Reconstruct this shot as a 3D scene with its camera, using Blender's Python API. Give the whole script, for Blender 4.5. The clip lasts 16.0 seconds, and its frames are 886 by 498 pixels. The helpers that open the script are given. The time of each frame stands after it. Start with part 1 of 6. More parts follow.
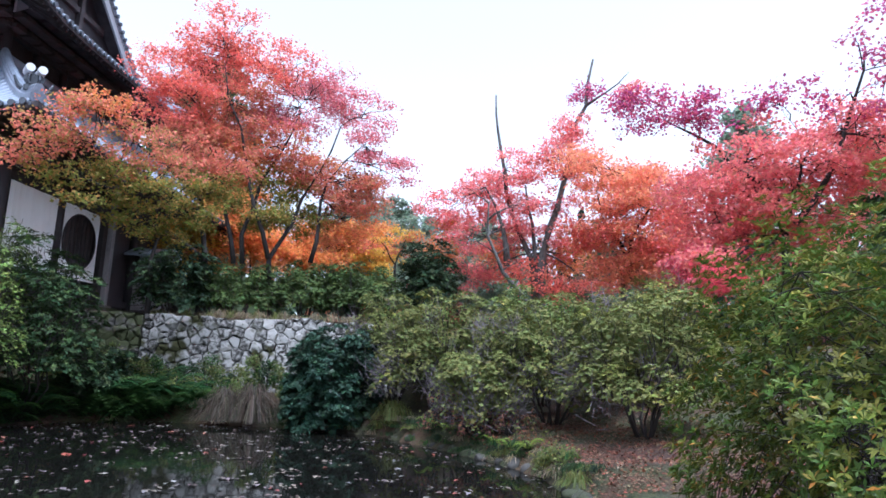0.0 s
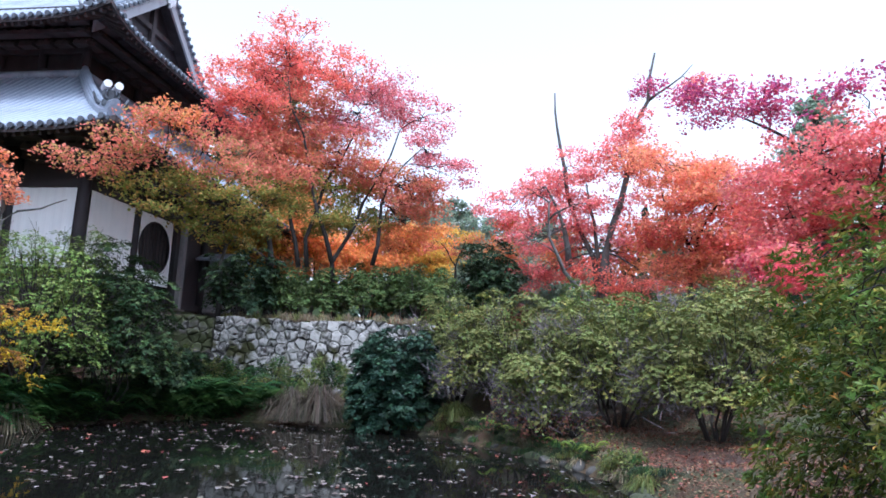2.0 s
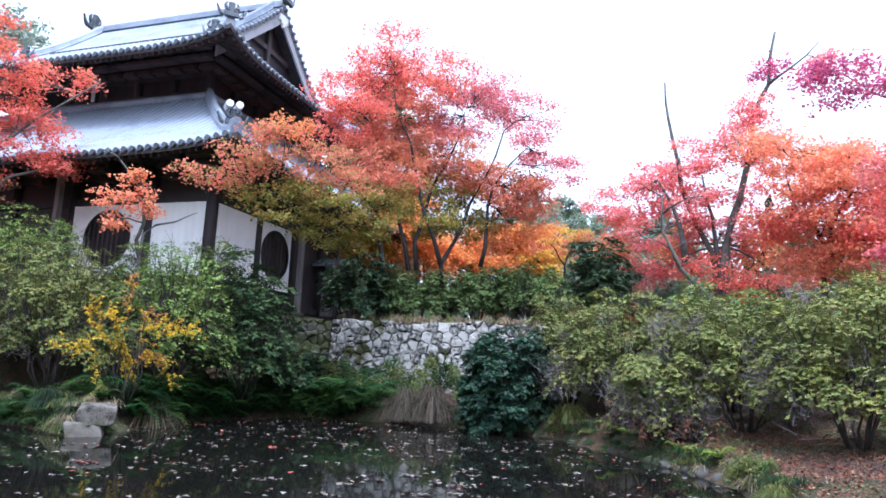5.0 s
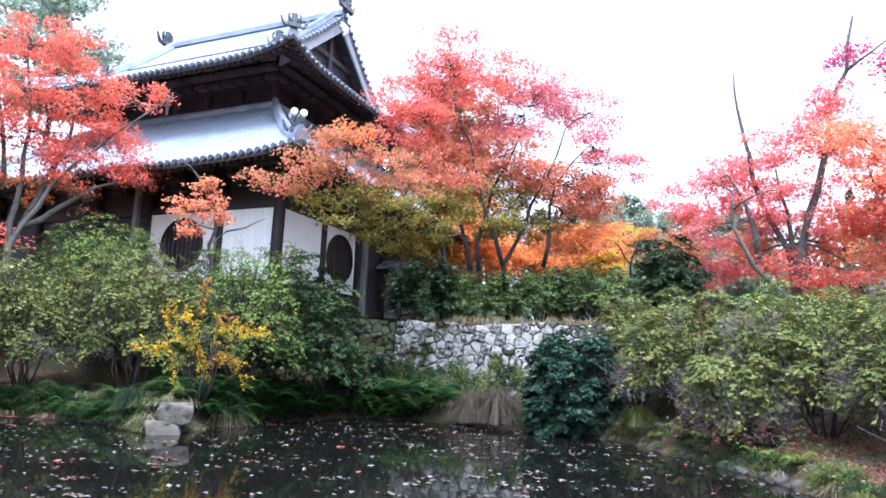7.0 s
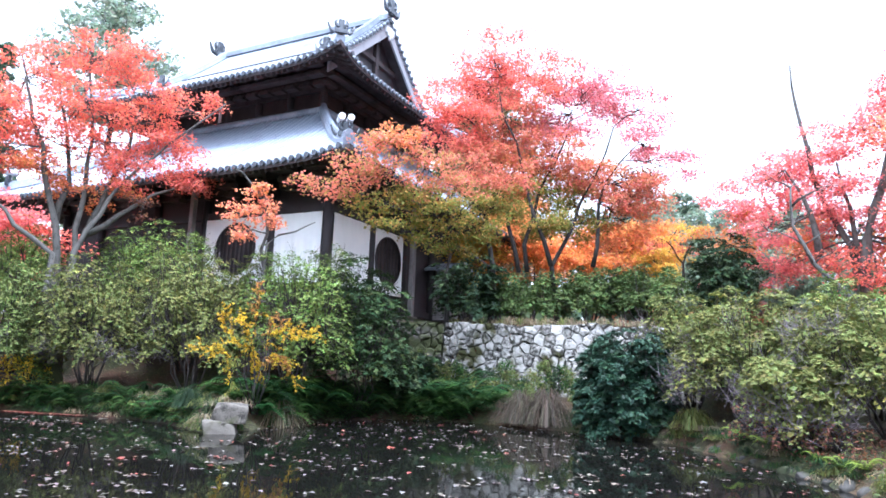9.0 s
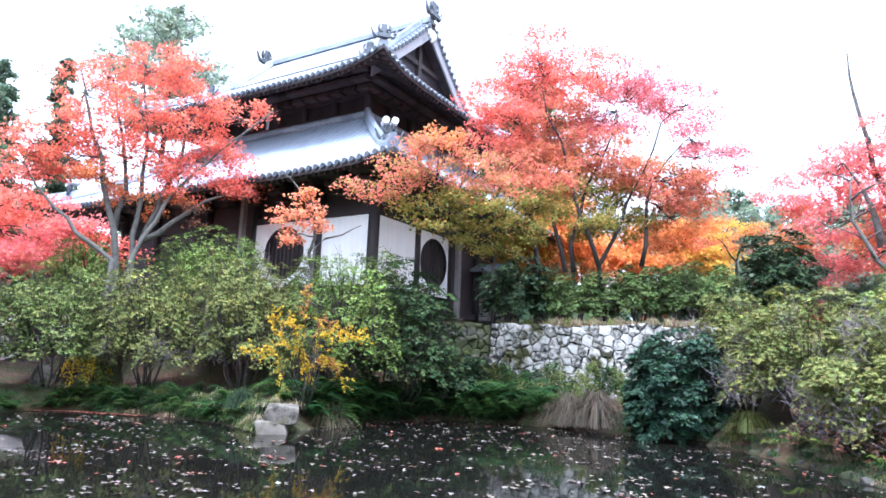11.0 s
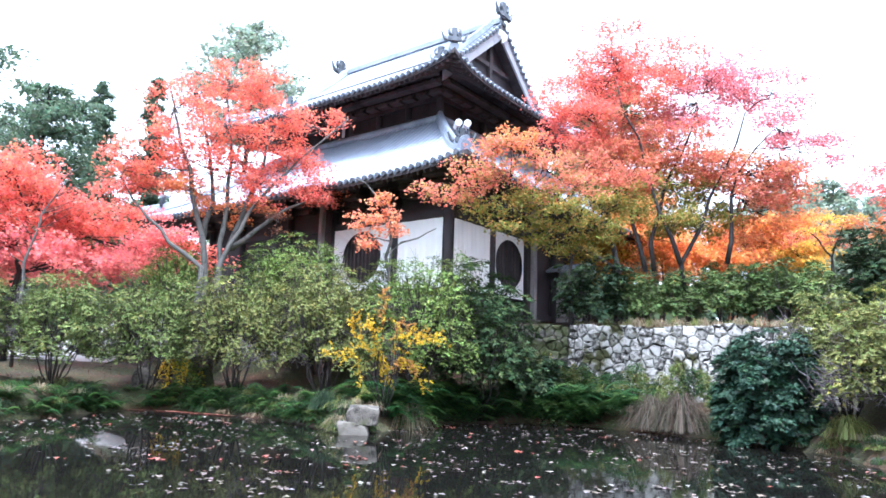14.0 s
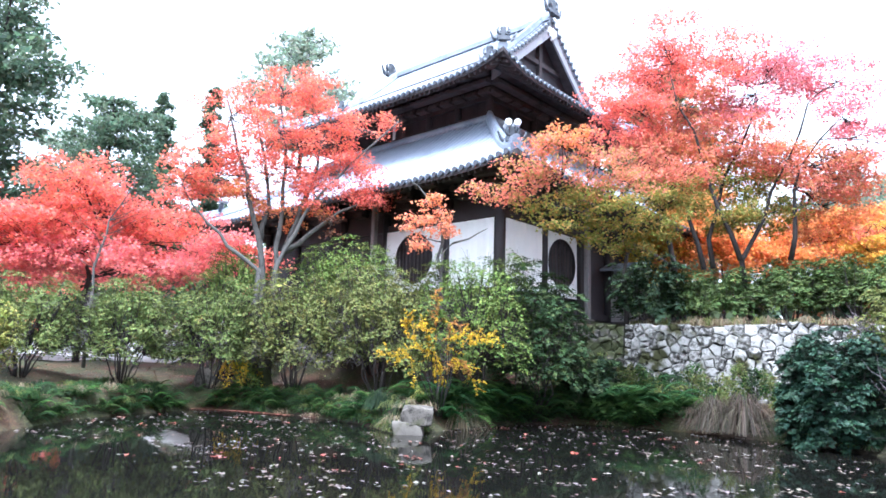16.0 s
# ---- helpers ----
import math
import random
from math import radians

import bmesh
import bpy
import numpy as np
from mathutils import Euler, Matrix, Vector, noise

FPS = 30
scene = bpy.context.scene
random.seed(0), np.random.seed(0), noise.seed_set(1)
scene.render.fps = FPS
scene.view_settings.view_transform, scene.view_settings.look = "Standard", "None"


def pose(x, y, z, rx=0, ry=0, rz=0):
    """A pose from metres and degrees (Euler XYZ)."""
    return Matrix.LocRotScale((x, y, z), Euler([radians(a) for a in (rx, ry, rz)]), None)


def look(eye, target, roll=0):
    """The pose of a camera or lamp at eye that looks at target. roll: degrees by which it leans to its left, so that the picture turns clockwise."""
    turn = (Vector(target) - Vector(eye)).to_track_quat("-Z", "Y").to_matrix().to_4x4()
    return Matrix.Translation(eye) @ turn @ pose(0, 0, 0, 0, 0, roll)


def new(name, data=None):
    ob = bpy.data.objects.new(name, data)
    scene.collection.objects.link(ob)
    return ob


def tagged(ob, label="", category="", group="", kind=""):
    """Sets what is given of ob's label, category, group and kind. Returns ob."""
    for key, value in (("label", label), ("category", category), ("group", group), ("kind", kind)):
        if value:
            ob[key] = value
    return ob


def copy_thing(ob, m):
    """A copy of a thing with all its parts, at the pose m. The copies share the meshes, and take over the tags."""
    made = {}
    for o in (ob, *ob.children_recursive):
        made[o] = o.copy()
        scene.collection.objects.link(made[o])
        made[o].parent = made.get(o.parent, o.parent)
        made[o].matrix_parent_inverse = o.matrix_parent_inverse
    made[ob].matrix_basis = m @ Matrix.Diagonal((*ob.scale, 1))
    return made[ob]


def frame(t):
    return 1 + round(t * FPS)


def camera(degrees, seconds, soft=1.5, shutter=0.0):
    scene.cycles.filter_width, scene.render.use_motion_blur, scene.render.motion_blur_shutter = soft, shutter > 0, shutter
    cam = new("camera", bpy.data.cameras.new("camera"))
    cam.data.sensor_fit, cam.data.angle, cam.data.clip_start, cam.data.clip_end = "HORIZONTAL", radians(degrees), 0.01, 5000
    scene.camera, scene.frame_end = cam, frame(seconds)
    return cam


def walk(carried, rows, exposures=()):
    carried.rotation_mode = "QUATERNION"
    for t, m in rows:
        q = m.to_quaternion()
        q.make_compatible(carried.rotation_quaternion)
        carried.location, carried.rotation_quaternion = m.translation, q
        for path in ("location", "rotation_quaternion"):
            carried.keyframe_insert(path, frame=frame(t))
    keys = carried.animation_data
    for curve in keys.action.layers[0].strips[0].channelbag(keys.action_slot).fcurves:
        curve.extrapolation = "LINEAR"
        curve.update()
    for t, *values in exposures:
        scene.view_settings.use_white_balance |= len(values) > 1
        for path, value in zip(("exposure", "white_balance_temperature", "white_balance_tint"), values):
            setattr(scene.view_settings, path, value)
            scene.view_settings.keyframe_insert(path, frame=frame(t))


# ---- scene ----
cam = camera(68.32, 16.0, soft=1.65)
PATH = [
    (0.0, pose(0, 0, 1.6, 100.37, -1.96, 0.00)),
    (0.5, pose(0, 0, 1.6, 100.36, -1.96, 1.11)),
    (1.0, pose(0, 0, 1.6, 100.32, -1.96, 2.42)),
    (1.5, pose(0, 0, 1.6, 100.30, -1.98, 3.64)),
    (2.0, pose(0, 0, 1.6, 100.29, -2.02, 5.36)),
    (2.5, pose(0, 0, 1.6, 100.23, -2.06, 7.06)),
    (3.0, pose(0, 0, 1.6, 100.19, -2.03, 8.43)),
    (3.5, pose(0, 0, 1.6, 100.14, -2.06, 9.90)),
    (4.0, pose(0, 0, 1.6, 100.10, -2.04, 11.74)),
    (6.5, pose(0, 0, 1.6, 99.96, -2.11, 18.96)),
    (7.0, pose(0, 0, 1.6, 99.95, -2.07, 20.45)),
    (7.5, pose(0, 0, 1.6, 99.93, -2.12, 21.93)),
    (8.0, pose(0, 0, 1.6, 99.93, -2.18, 22.81)),
    (8.5, pose(0, 0, 1.6, 99.93, -2.15, 23.78)),
    (9.0, pose(0, 0, 1.6, 99.92, -2.14, 24.67)),
    (11.5, pose(0, 0, 1.6, 99.88, -2.03, 29.71)),
    (12.0, pose(0, 0, 1.6, 99.87, -2.05, 30.64)),
    (12.5, pose(0, 0, 1.6, 99.85, -2.00, 31.65)),
    (13.0, pose(0, 0, 1.6, 99.83, -1.86, 32.88)),
    (13.5, pose(0, 0, 1.6, 99.83, -1.86, 34.20)),
    (14.0, pose(0, 0, 1.6, 99.83, -1.95, 35.41)),
    (14.5, pose(0, 0, 1.6, 99.78, -1.84, 36.57)),
    (15.0, pose(0, 0, 1.6, 99.77, -1.83, 37.71)),
    (15.5, pose(0, 0, 1.6, 99.73, -1.85, 38.91)),
    (16.0, pose(0, 0, 1.6, 99.71, -1.87, 40.02)),
]
walk(cam, PATH, exposures=[(0, 1.13, 5210, 12), (4, 1.3, 5210, 12), (8, 1.93, 5290, 11), (16, 2.22, 5320, 10)])

# ---- light: bright overcast sky ----
world = bpy.data.worlds.new("overcast_sky")
scene.world = world
world.use_nodes = True
wn, wl = world.node_tree.nodes, world.node_tree.links
sky = wn.new("ShaderNodeTexSky")
sky.sky_type, sky.sun_disc = "NISHITA", False
sky.sun_elevation, sky.sun_rotation = radians(71), radians(153)
sky.air_density, sky.dust_density, sky.ozone_density = 1.0, 4.0, 1.0
pale = wn.new("ShaderNodeHueSaturation")
pale.inputs["Saturation"].default_value = 0.14
pale.inputs["Value"].default_value = 1.2
wl.new(sky.outputs[0], pale.inputs["Color"])
wl.new(pale.outputs[0], wn["Background"].inputs["Color"])
wn["Background"].inputs["Strength"].default_value = 0.15
sun = new("sun", bpy.data.lights.new("sun", "SUN"))
sun.data.energy, sun.data.angle, sun.data.color = 1.3, radians(16), (1.0, 0.97, 0.93)
# the veiled sun stands high, a little behind the camera
sun.matrix_world = look((7, -14, 46), (0, 0, 0))

# ---- materials ----
MATS = {}


def principled(name):
    m = bpy.data.materials.new(name)
    m.use_nodes = True
    return m, m.node_tree.nodes, m.node_tree.links, m.node_tree.nodes["Principled BSDF"]


def surface(name, dark, light, rough=0.8, scale=4.0, fine=40.0, bump=0.3, metal=0.0, stretch=(1, 1, 1), moss=None, moss_amount=0.5, contrast=1.0):
    """Two scales of colour noise, random shift per object, fine relief; optional patches of moss."""
    m, n, l, b = principled(name)
    tc = n.new("ShaderNodeTexCoord")
    mp = n.new("ShaderNodeMapping")
    mp.inputs["Scale"].default_value = stretch
    info = n.new("ShaderNodeObjectInfo")
    spot = n.new("ShaderNodeVectorMath")
    spot.operation = "ADD"
    l.new(tc.outputs["Object"], spot.inputs[0])
    l.new(info.outputs["Location"], spot.inputs[1])
    l.new(spot.outputs[0], mp.inputs["Vector"])
    big, small = n.new("ShaderNodeTexNoise"), n.new("ShaderNodeTexNoise")
    big.inputs["Scale"].default_value, big.inputs["Detail"].default_value = scale, 5
    small.inputs["Scale"].default_value, small.inputs["Detail"].default_value = fine, 4
    for t in (big, small):
        l.new(mp.outputs[0], t.inputs["Vector"])
    mix = n.new("ShaderNodeMath")
    mix.operation = "MULTIPLY_ADD"
    l.new(small.outputs["Fac"], mix.inputs[0])
    mix.inputs[1].default_value = 0.5
    l.new(big.outputs["Fac"], mix.inputs[2])
    shift = n.new("ShaderNodeMath")
    shift.operation = "MULTIPLY_ADD"
    l.new(info.outputs["Random"], shift.inputs[0])
    shift.inputs[1].default_value = 0.3
    l.new(mix.outputs[0], shift.inputs[2])
    ramp = n.new("ShaderNodeValToRGB")
    ramp.color_ramp.elements[0].position, ramp.color_ramp.elements[1].position = 0.85 - 0.3 / contrast, 0.85 + 0.15 / contrast
    ramp.color_ramp.elements[0].color, ramp.color_ramp.elements[1].color = (*dark, 1), (*light, 1)
    l.new(shift.outputs[0], ramp.inputs[0])
    col = ramp.outputs[0]
    if moss:
        mn = n.new("ShaderNodeTexNoise")
        mn.inputs["Scale"].default_value, mn.inputs["Detail"].default_value = 1.3, 6
        l.new(spot.outputs[0], mn.inputs["Vector"])
        mr = n.new("ShaderNodeValToRGB")
        mr.color_ramp.elements[0].position, mr.color_ramp.elements[1].position = 1 - moss_amount, 1.08 - moss_amount
        l.new(mn.outputs["Fac"], mr.inputs[0])
        mm = n.new("ShaderNodeMix")
        mm.data_type = "RGBA"
        l.new(mr.outputs[0], mm.inputs[0])
        l.new(col, mm.inputs[6])
        mm.inputs[7].default_value = (*moss, 1)
        col = mm.outputs[2]
    l.new(col, b.inputs["Base Color"])
    b.inputs["Roughness"].default_value, b.inputs["Metallic"].default_value = rough, metal
    bp = n.new("ShaderNodeBump")
    bp.inputs["Strength"].default_value, bp.inputs["Distance"].default_value = bump, 0.02
    l.new(mix.outputs[0], bp.inputs["Height"])
    l.new(bp.outputs[0], b.inputs["Normal"])
    MATS[name] = m
    return m


def leaf_material(name, rough=0.5, through_light=0.35, shine=0.22):
    """Leaves: each leaf's own colour from its attribute, a little light through the blade."""
    m, n, l, b = principled(name)
    at = n.new("ShaderNodeAttribute")
    at.attribute_name = "leaf_colour"
    l.new(at.outputs["Color"], b.inputs["Base Color"])
    b.inputs["Roughness"].default_value = rough
    b.inputs["Specular IOR Level"].default_value = shine
    tr = n.new("ShaderNodeBsdfTranslucent")
    l.new(at.outputs["Color"], tr.inputs["Color"])
    mx = n.new("ShaderNodeMixShader")
    mx.inputs[0].default_value = through_light
    l.new(b.outputs[0], mx.inputs[1])
    l.new(tr.outputs[0], mx.inputs[2])
    l.new(mx.outputs[0], n["Material Output"].inputs["Surface"])
    return m


M_LEAF = leaf_material("thin_leaf", 0.6, 0.55)
M_GLOSS_LEAF = leaf_material("waxy_leaf", 0.5, 0.12)
M_NEAR_LEAF = leaf_material("rhododendron_leaf", 0.45, 0.28, 0.2)
M_SHRUB = leaf_material("small_shrub_leaf", 0.65, 0.16, 0.08)
M_FLOAT = leaf_material("floating_leaf", 0.45, 0.0)
M_BARK = surface("maple_bark", (0.007, 0.0055, 0.005), (0.032, 0.025, 0.023), 0.9, 3, 40, 0.6, stretch=(1, 1, 0.3))
M_GREY_BARK = surface("lichen_bark", (0.018, 0.016, 0.015), (0.10, 0.095, 0.088), 0.95, 9, 40, 0.9, stretch=(1, 1, 0.5), contrast=1.7)
M_TWIG = surface("shrub_twig", (0.010, 0.008, 0.007), (0.042, 0.033, 0.03), 0.9, 6, 60, 0.3)
M_WOOD = surface("dark_temple_wood", (0.009, 0.0078, 0.0098), (0.036, 0.029, 0.034), 0.75, 2, 30, 0.3, stretch=(1, 1, 0.4))
M_POST = surface("weathered_post_wood", (0.10, 0.092, 0.095), (0.26, 0.24, 0.24), 0.8, 3, 40, 0.3, stretch=(1, 1, 0.2))
M_RAFTER = surface("brown_rafter_wood", (0.02, 0.016, 0.017), (0.07, 0.054, 0.056), 0.8, 3, 30, 0.3)
M_CLOTH = surface("white_curtain_cloth", (0.84, 0.85, 0.87), (0.92, 0.92, 0.93), 0.9, 1.5, 60, 0.1)
M_TILE = surface("grey_roof_tile", (0.11, 0.13, 0.175), (0.28, 0.315, 0.38), 0.35, 1.2, 14, 0.25)
M_TILE_DARK = surface("dark_ridge_tile", (0.022, 0.026, 0.034), (0.085, 0.095, 0.115), 0.5, 4, 30, 0.3)
M_PALE = surface("pale_plaster", (0.45, 0.46, 0.48), (0.66, 0.67, 0.7), 0.8, 3, 30, 0.2)
M_BARGE = surface("weathered_bargeboard", (0.17, 0.17, 0.19), (0.36, 0.36, 0.39), 0.85, 2, 25, 0.3)
M_STONE = surface("grey_wall_stone", (0.045, 0.041, 0.037), (0.36, 0.347, 0.325), 0.95, 9, 38, 1.0, moss=(0.05, 0.05, 0.016), moss_amount=0.48, contrast=2.6)
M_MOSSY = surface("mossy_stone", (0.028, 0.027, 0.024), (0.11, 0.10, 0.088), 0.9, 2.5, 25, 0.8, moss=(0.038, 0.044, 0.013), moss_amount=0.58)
M_ROCK = surface("pale_shore_rock", (0.02, 0.017, 0.014), (0.125, 0.11, 0.094), 0.95, 5, 40, 1.0, moss=(0.04, 0.042, 0.014), moss_amount=0.38, contrast=1.8)
M_DEAD_TWIG = surface("purplish_dead_twig", (0.07, 0.055, 0.062), (0.19, 0.155, 0.175), 0.9, 6, 60, 0.3)
M_EDGE = surface("wet_edging_stone", (0.014, 0.013, 0.012), (0.055, 0.05, 0.044), 0.8, 4, 30, 0.8, moss=(0.03, 0.035, 0.012), moss_amount=0.5)
M_GRAVEL = surface("pale_gravel", (0.16, 0.15, 0.14), (0.3, 0.29, 0.28), 0.95, 3, 60, 0.5)
M_JOINT = surface("dark_wall_earth", (0.015, 0.014, 0.012), (0.05, 0.045, 0.035), 0.95, 5, 40, 0.5)


def ground_material():
    m, n, l, b = principled("leaf_strewn_earth")
    tc = n.new("ShaderNodeTexCoord")

    def nz(scale, detail=6, w=0.0):
        t = n.new("ShaderNodeTexNoise")
        t.noise_dimensions = "4D"
        t.inputs["W"].default_value = w
        t.inputs["Scale"].default_value, t.inputs["Detail"].default_value = scale, detail
        l.new(tc.outputs["Object"], t.inputs["Vector"])
        return t.outputs["Fac"]

    def ramp(fac, a, bb, ca, cb):
        r = n.new("ShaderNodeValToRGB")
        r.color_ramp.elements[0].position, r.color_ramp.elements[1].position = a, bb
        r.color_ramp.elements[0].color, r.color_ramp.elements[1].color = (*ca, 1), (*cb, 1)
        l.new(fac, r.inputs[0])
        return r.outputs[0]

    def blend(fac, c1, c2):
        x = n.new("ShaderNodeMix")
        x.data_type = "RGBA"
        l.new(fac, x.inputs[0])
        l.new(c1, x.inputs[6])
        l.new(c2, x.inputs[7])
        return x.outputs[2]

    earth = ramp(nz(9), 0.35, 0.7, (0.014, 0.008, 0.0055), (0.052, 0.030, 0.019))
    moss = ramp(nz(14, 6, 2), 0.35, 0.7, (0.014, 0.018, 0.006), (0.055, 0.06, 0.016))
    fallen = ramp(nz(45, 3, 5), 0.4, 0.65, (0.035, 0.012, 0.008), (0.12, 0.04, 0.024))
    c = blend(ramp(nz(0.6, 5, 1), 0.37, 0.52, (0, 0, 0), (1, 1, 1)), earth, moss)
    c = blend(ramp(nz(0.9, 8, 3), 0.48, 0.66, (0, 0, 0), (0.75, 0.75, 0.75)), c, fallen)
    l.new(c, b.inputs["Base Color"])
    b.inputs["Roughness"].default_value = 0.95
    bp = n.new("ShaderNodeBump")
    bp.inputs["Strength"].default_value, bp.inputs["Distance"].default_value = 0.7, 0.05
    l.new(nz(25, 8, 7), bp.inputs["Height"])
    l.new(bp.outputs[0], b.inputs["Normal"])
    return m


def water_material():
    m, n, l, b = principled("still_dark_water")
    b.inputs["Base Color"].default_value = (0.006, 0.0058, 0.005, 1)
    b.inputs["Roughness"].default_value, b.inputs["IOR"].default_value = 0.03, 1.333
    tc = n.new("ShaderNodeTexCoord")
    t = n.new("ShaderNodeTexNoise")
    t.inputs["Scale"].default_value, t.inputs["Detail"].default_value = 2.2, 3
    l.new(tc.outputs["Object"], t.inputs["Vector"])
    bp = n.new("ShaderNodeBump")
    bp.inputs["Strength"].default_value, bp.inputs["Distance"].default_value = 0.06, 0.02
    l.new(t.outputs["Fac"], bp.inputs["Height"])
    l.new(bp.outputs[0], b.inputs["Normal"])
    return m


M_GROUND, M_WATER = ground_material(), water_material()

# ---- mesh helpers ----


def mesh_from(name, verts, faces, material, smooth=False):
    me = bpy.data.meshes.new(name)
    me.from_pydata([tuple(v) for v in verts], [], [tuple(f) for f in faces])
    me.materials.append(material)
    if smooth:
        me.shade_smooth()
    me.update()
    return me


def quads(name, verts, material):
    """A mesh of separate quads; verts is an array n x 4 x 3."""
    n = len(verts)
    me = bpy.data.meshes.new(name)
    me.vertices.add(n * 4)
    me.vertices.foreach_set("co", np.ascontiguousarray(verts, np.float32).ravel())
    me.loops.add(n * 4)
    me.loops.foreach_set("vertex_index", np.arange(n * 4, dtype=np.int32))
    me.polygons.add(n)
    me.polygons.foreach_set("loop_start", np.arange(0, n * 4, 4, dtype=np.int32))
    me.materials.append(material)
    me.update(calc_edges=True)
    return me


def part(name, data, parent, label="", m=None):
    ob = new(name, data)
    ob.parent = parent
    if m is not None:
        ob.matrix_basis = m
    return tagged(ob, label)


def thing(name, m, label, category, group="", kind=""):
    ob = new(name)
    ob.matrix_basis = m
    ob.empty_display_size = 0.3
    return tagged(ob, label, category, group, kind)


class Build:
    """Collects boxes, tubes and prisms into one mesh."""

    def __init__(self):
        self.v, self.f = [], []

    def add(self, verts, faces):
        k = len(self.v)
        self.v += [tuple(p) for p in verts]
        self.f += [tuple(i + k for i in f) for f in faces]
        return self

    def box(self, c, s, rot=None, bevel=0.0):
        hx, hy, hz = s[0] / 2, s[1] / 2, s[2] / 2
        b = min(bevel, hx * 0.5, hy * 0.5)
        if b > 0:
            ring = [(-hx + b, -hy), (hx - b, -hy), (hx, -hy + b), (hx, hy - b), (hx - b, hy), (-hx + b, hy), (-hx, hy - b), (-hx, -hy + b)]
        else:
            ring = [(-hx, -hy), (hx, -hy), (hx, hy), (-hx, hy)]
        n = len(ring)
        pts = [Vector((x, y, -hz)) for x, y in ring] + [Vector((x, y, hz)) for x, y in ring]
        if rot is not None:
            pts = [rot @ p for p in pts]
        pts = [p + Vector(c) for p in pts]
        return self.add(pts, [tuple(range(n - 1, -1, -1)), tuple(range(n, 2 * n))] + [(i, (i + 1) % n, n + (i + 1) % n, n + i) for i in range(n)])

    def tube(self, path, radii, sides=7, caps=True):
        pts = [Vector(p) for p in path]
        ref = Vector((0.31, 0.17, 0.93))
        rings = []
        for i, p in enumerate(pts):
            d = (pts[min(i + 1, len(pts) - 1)] - pts[max(i - 1, 0)]).normalized()
            a = d.cross(ref)
            if a.length < 0.2:
                a = d.cross(Vector((1, 0, 0)))
            a.normalize()
            b = d.cross(a)
            rings.append([p + (a * math.cos(2 * math.pi * k / sides) + b * math.sin(2 * math.pi * k / sides)) * radii[i] for k in range(sides)])
        f = []
        for i in range(len(pts) - 1):
            for k in range(sides):
                q = (k + 1) % sides
                f.append((i * sides + k, i * sides + q, (i + 1) * sides + q, (i + 1) * sides + k))
        if caps:
            f.append(tuple(range(sides - 1, -1, -1)))
            f.append(tuple((len(pts) - 1) * sides + k for k in range(sides)))
        return self.add([p for r in rings for p in r], f)

    def mesh(self, name, material, smooth=False):
        me = mesh_from(name, self.v, self.f, material, smooth)
        return me


def smooth01(x):
    x = np.clip(x, 0, 1)
    return x * x * (3 - 2 * x)


# ---- ground, pond ----
SHORE = [(-3.0, 0.5), (0.2, 0.7), (1.2, 2.5), (1.75, 6.0), (1.8, 9.0), (1.6, 10.5), (0.8, 12.4), (-0.5, 14.3), (-1.3, 15.6), (-2.6, 16.4), (-4.2, 17.0),
         (-7.2, 17.4), (-9.0, 16.6), (-10.3, 14.0), (-10.0, 11.7), (-10.2, 10.6), (-11.4, 11.2), (-13.1, 11.6), (-14.8, 11.4), (-16.8, 11.0), (-17.8, 10.1),
         (-17.1, 8.0), (-16.4, 6.4), (-14.8, 4.5), (-14.0, 0.0), (-13.0, -6.0)]
TERRACE = [(-0.8, 21.6), (-2.2, 20.75), (-9.2, 20.45), (-11.6, 20.2), (-11.95, 18.5), (-12.0, 17.2), (-13.0, 16.4), (-18.0, 16.2), (-27.0, 15.4), (-40, 20.0), (-40, 60.0), (6, 60.0), (3.0, 30.0)]


def polygon_distance(px, py, poly):
    """Signed distance to a closed outline, negative inside; arrays in, array out."""
    best = np.full(px.shape, 1e9)
    inside = np.zeros(px.shape, bool)
    for (x0, y0), (x1, y1) in zip(poly, poly[1:] + poly[:1]):
        dx, dy = x1 - x0, y1 - y0
        t = np.clip(((px - x0) * dx + (py - y0) * dy) / (dx * dx + dy * dy), 0, 1)
        best = np.minimum(best, np.hypot(px - x0 - t * dx, py - y0 - t * dy))
        cross = (y0 > py) != (y1 > py)
        with np.errstate(divide="ignore", invalid="ignore"):
            xi = x0 + (py - y0) * dx / (dy if dy else 1e-9)
        inside ^= cross & (px < xi)
    return np.where(inside, -best, best)


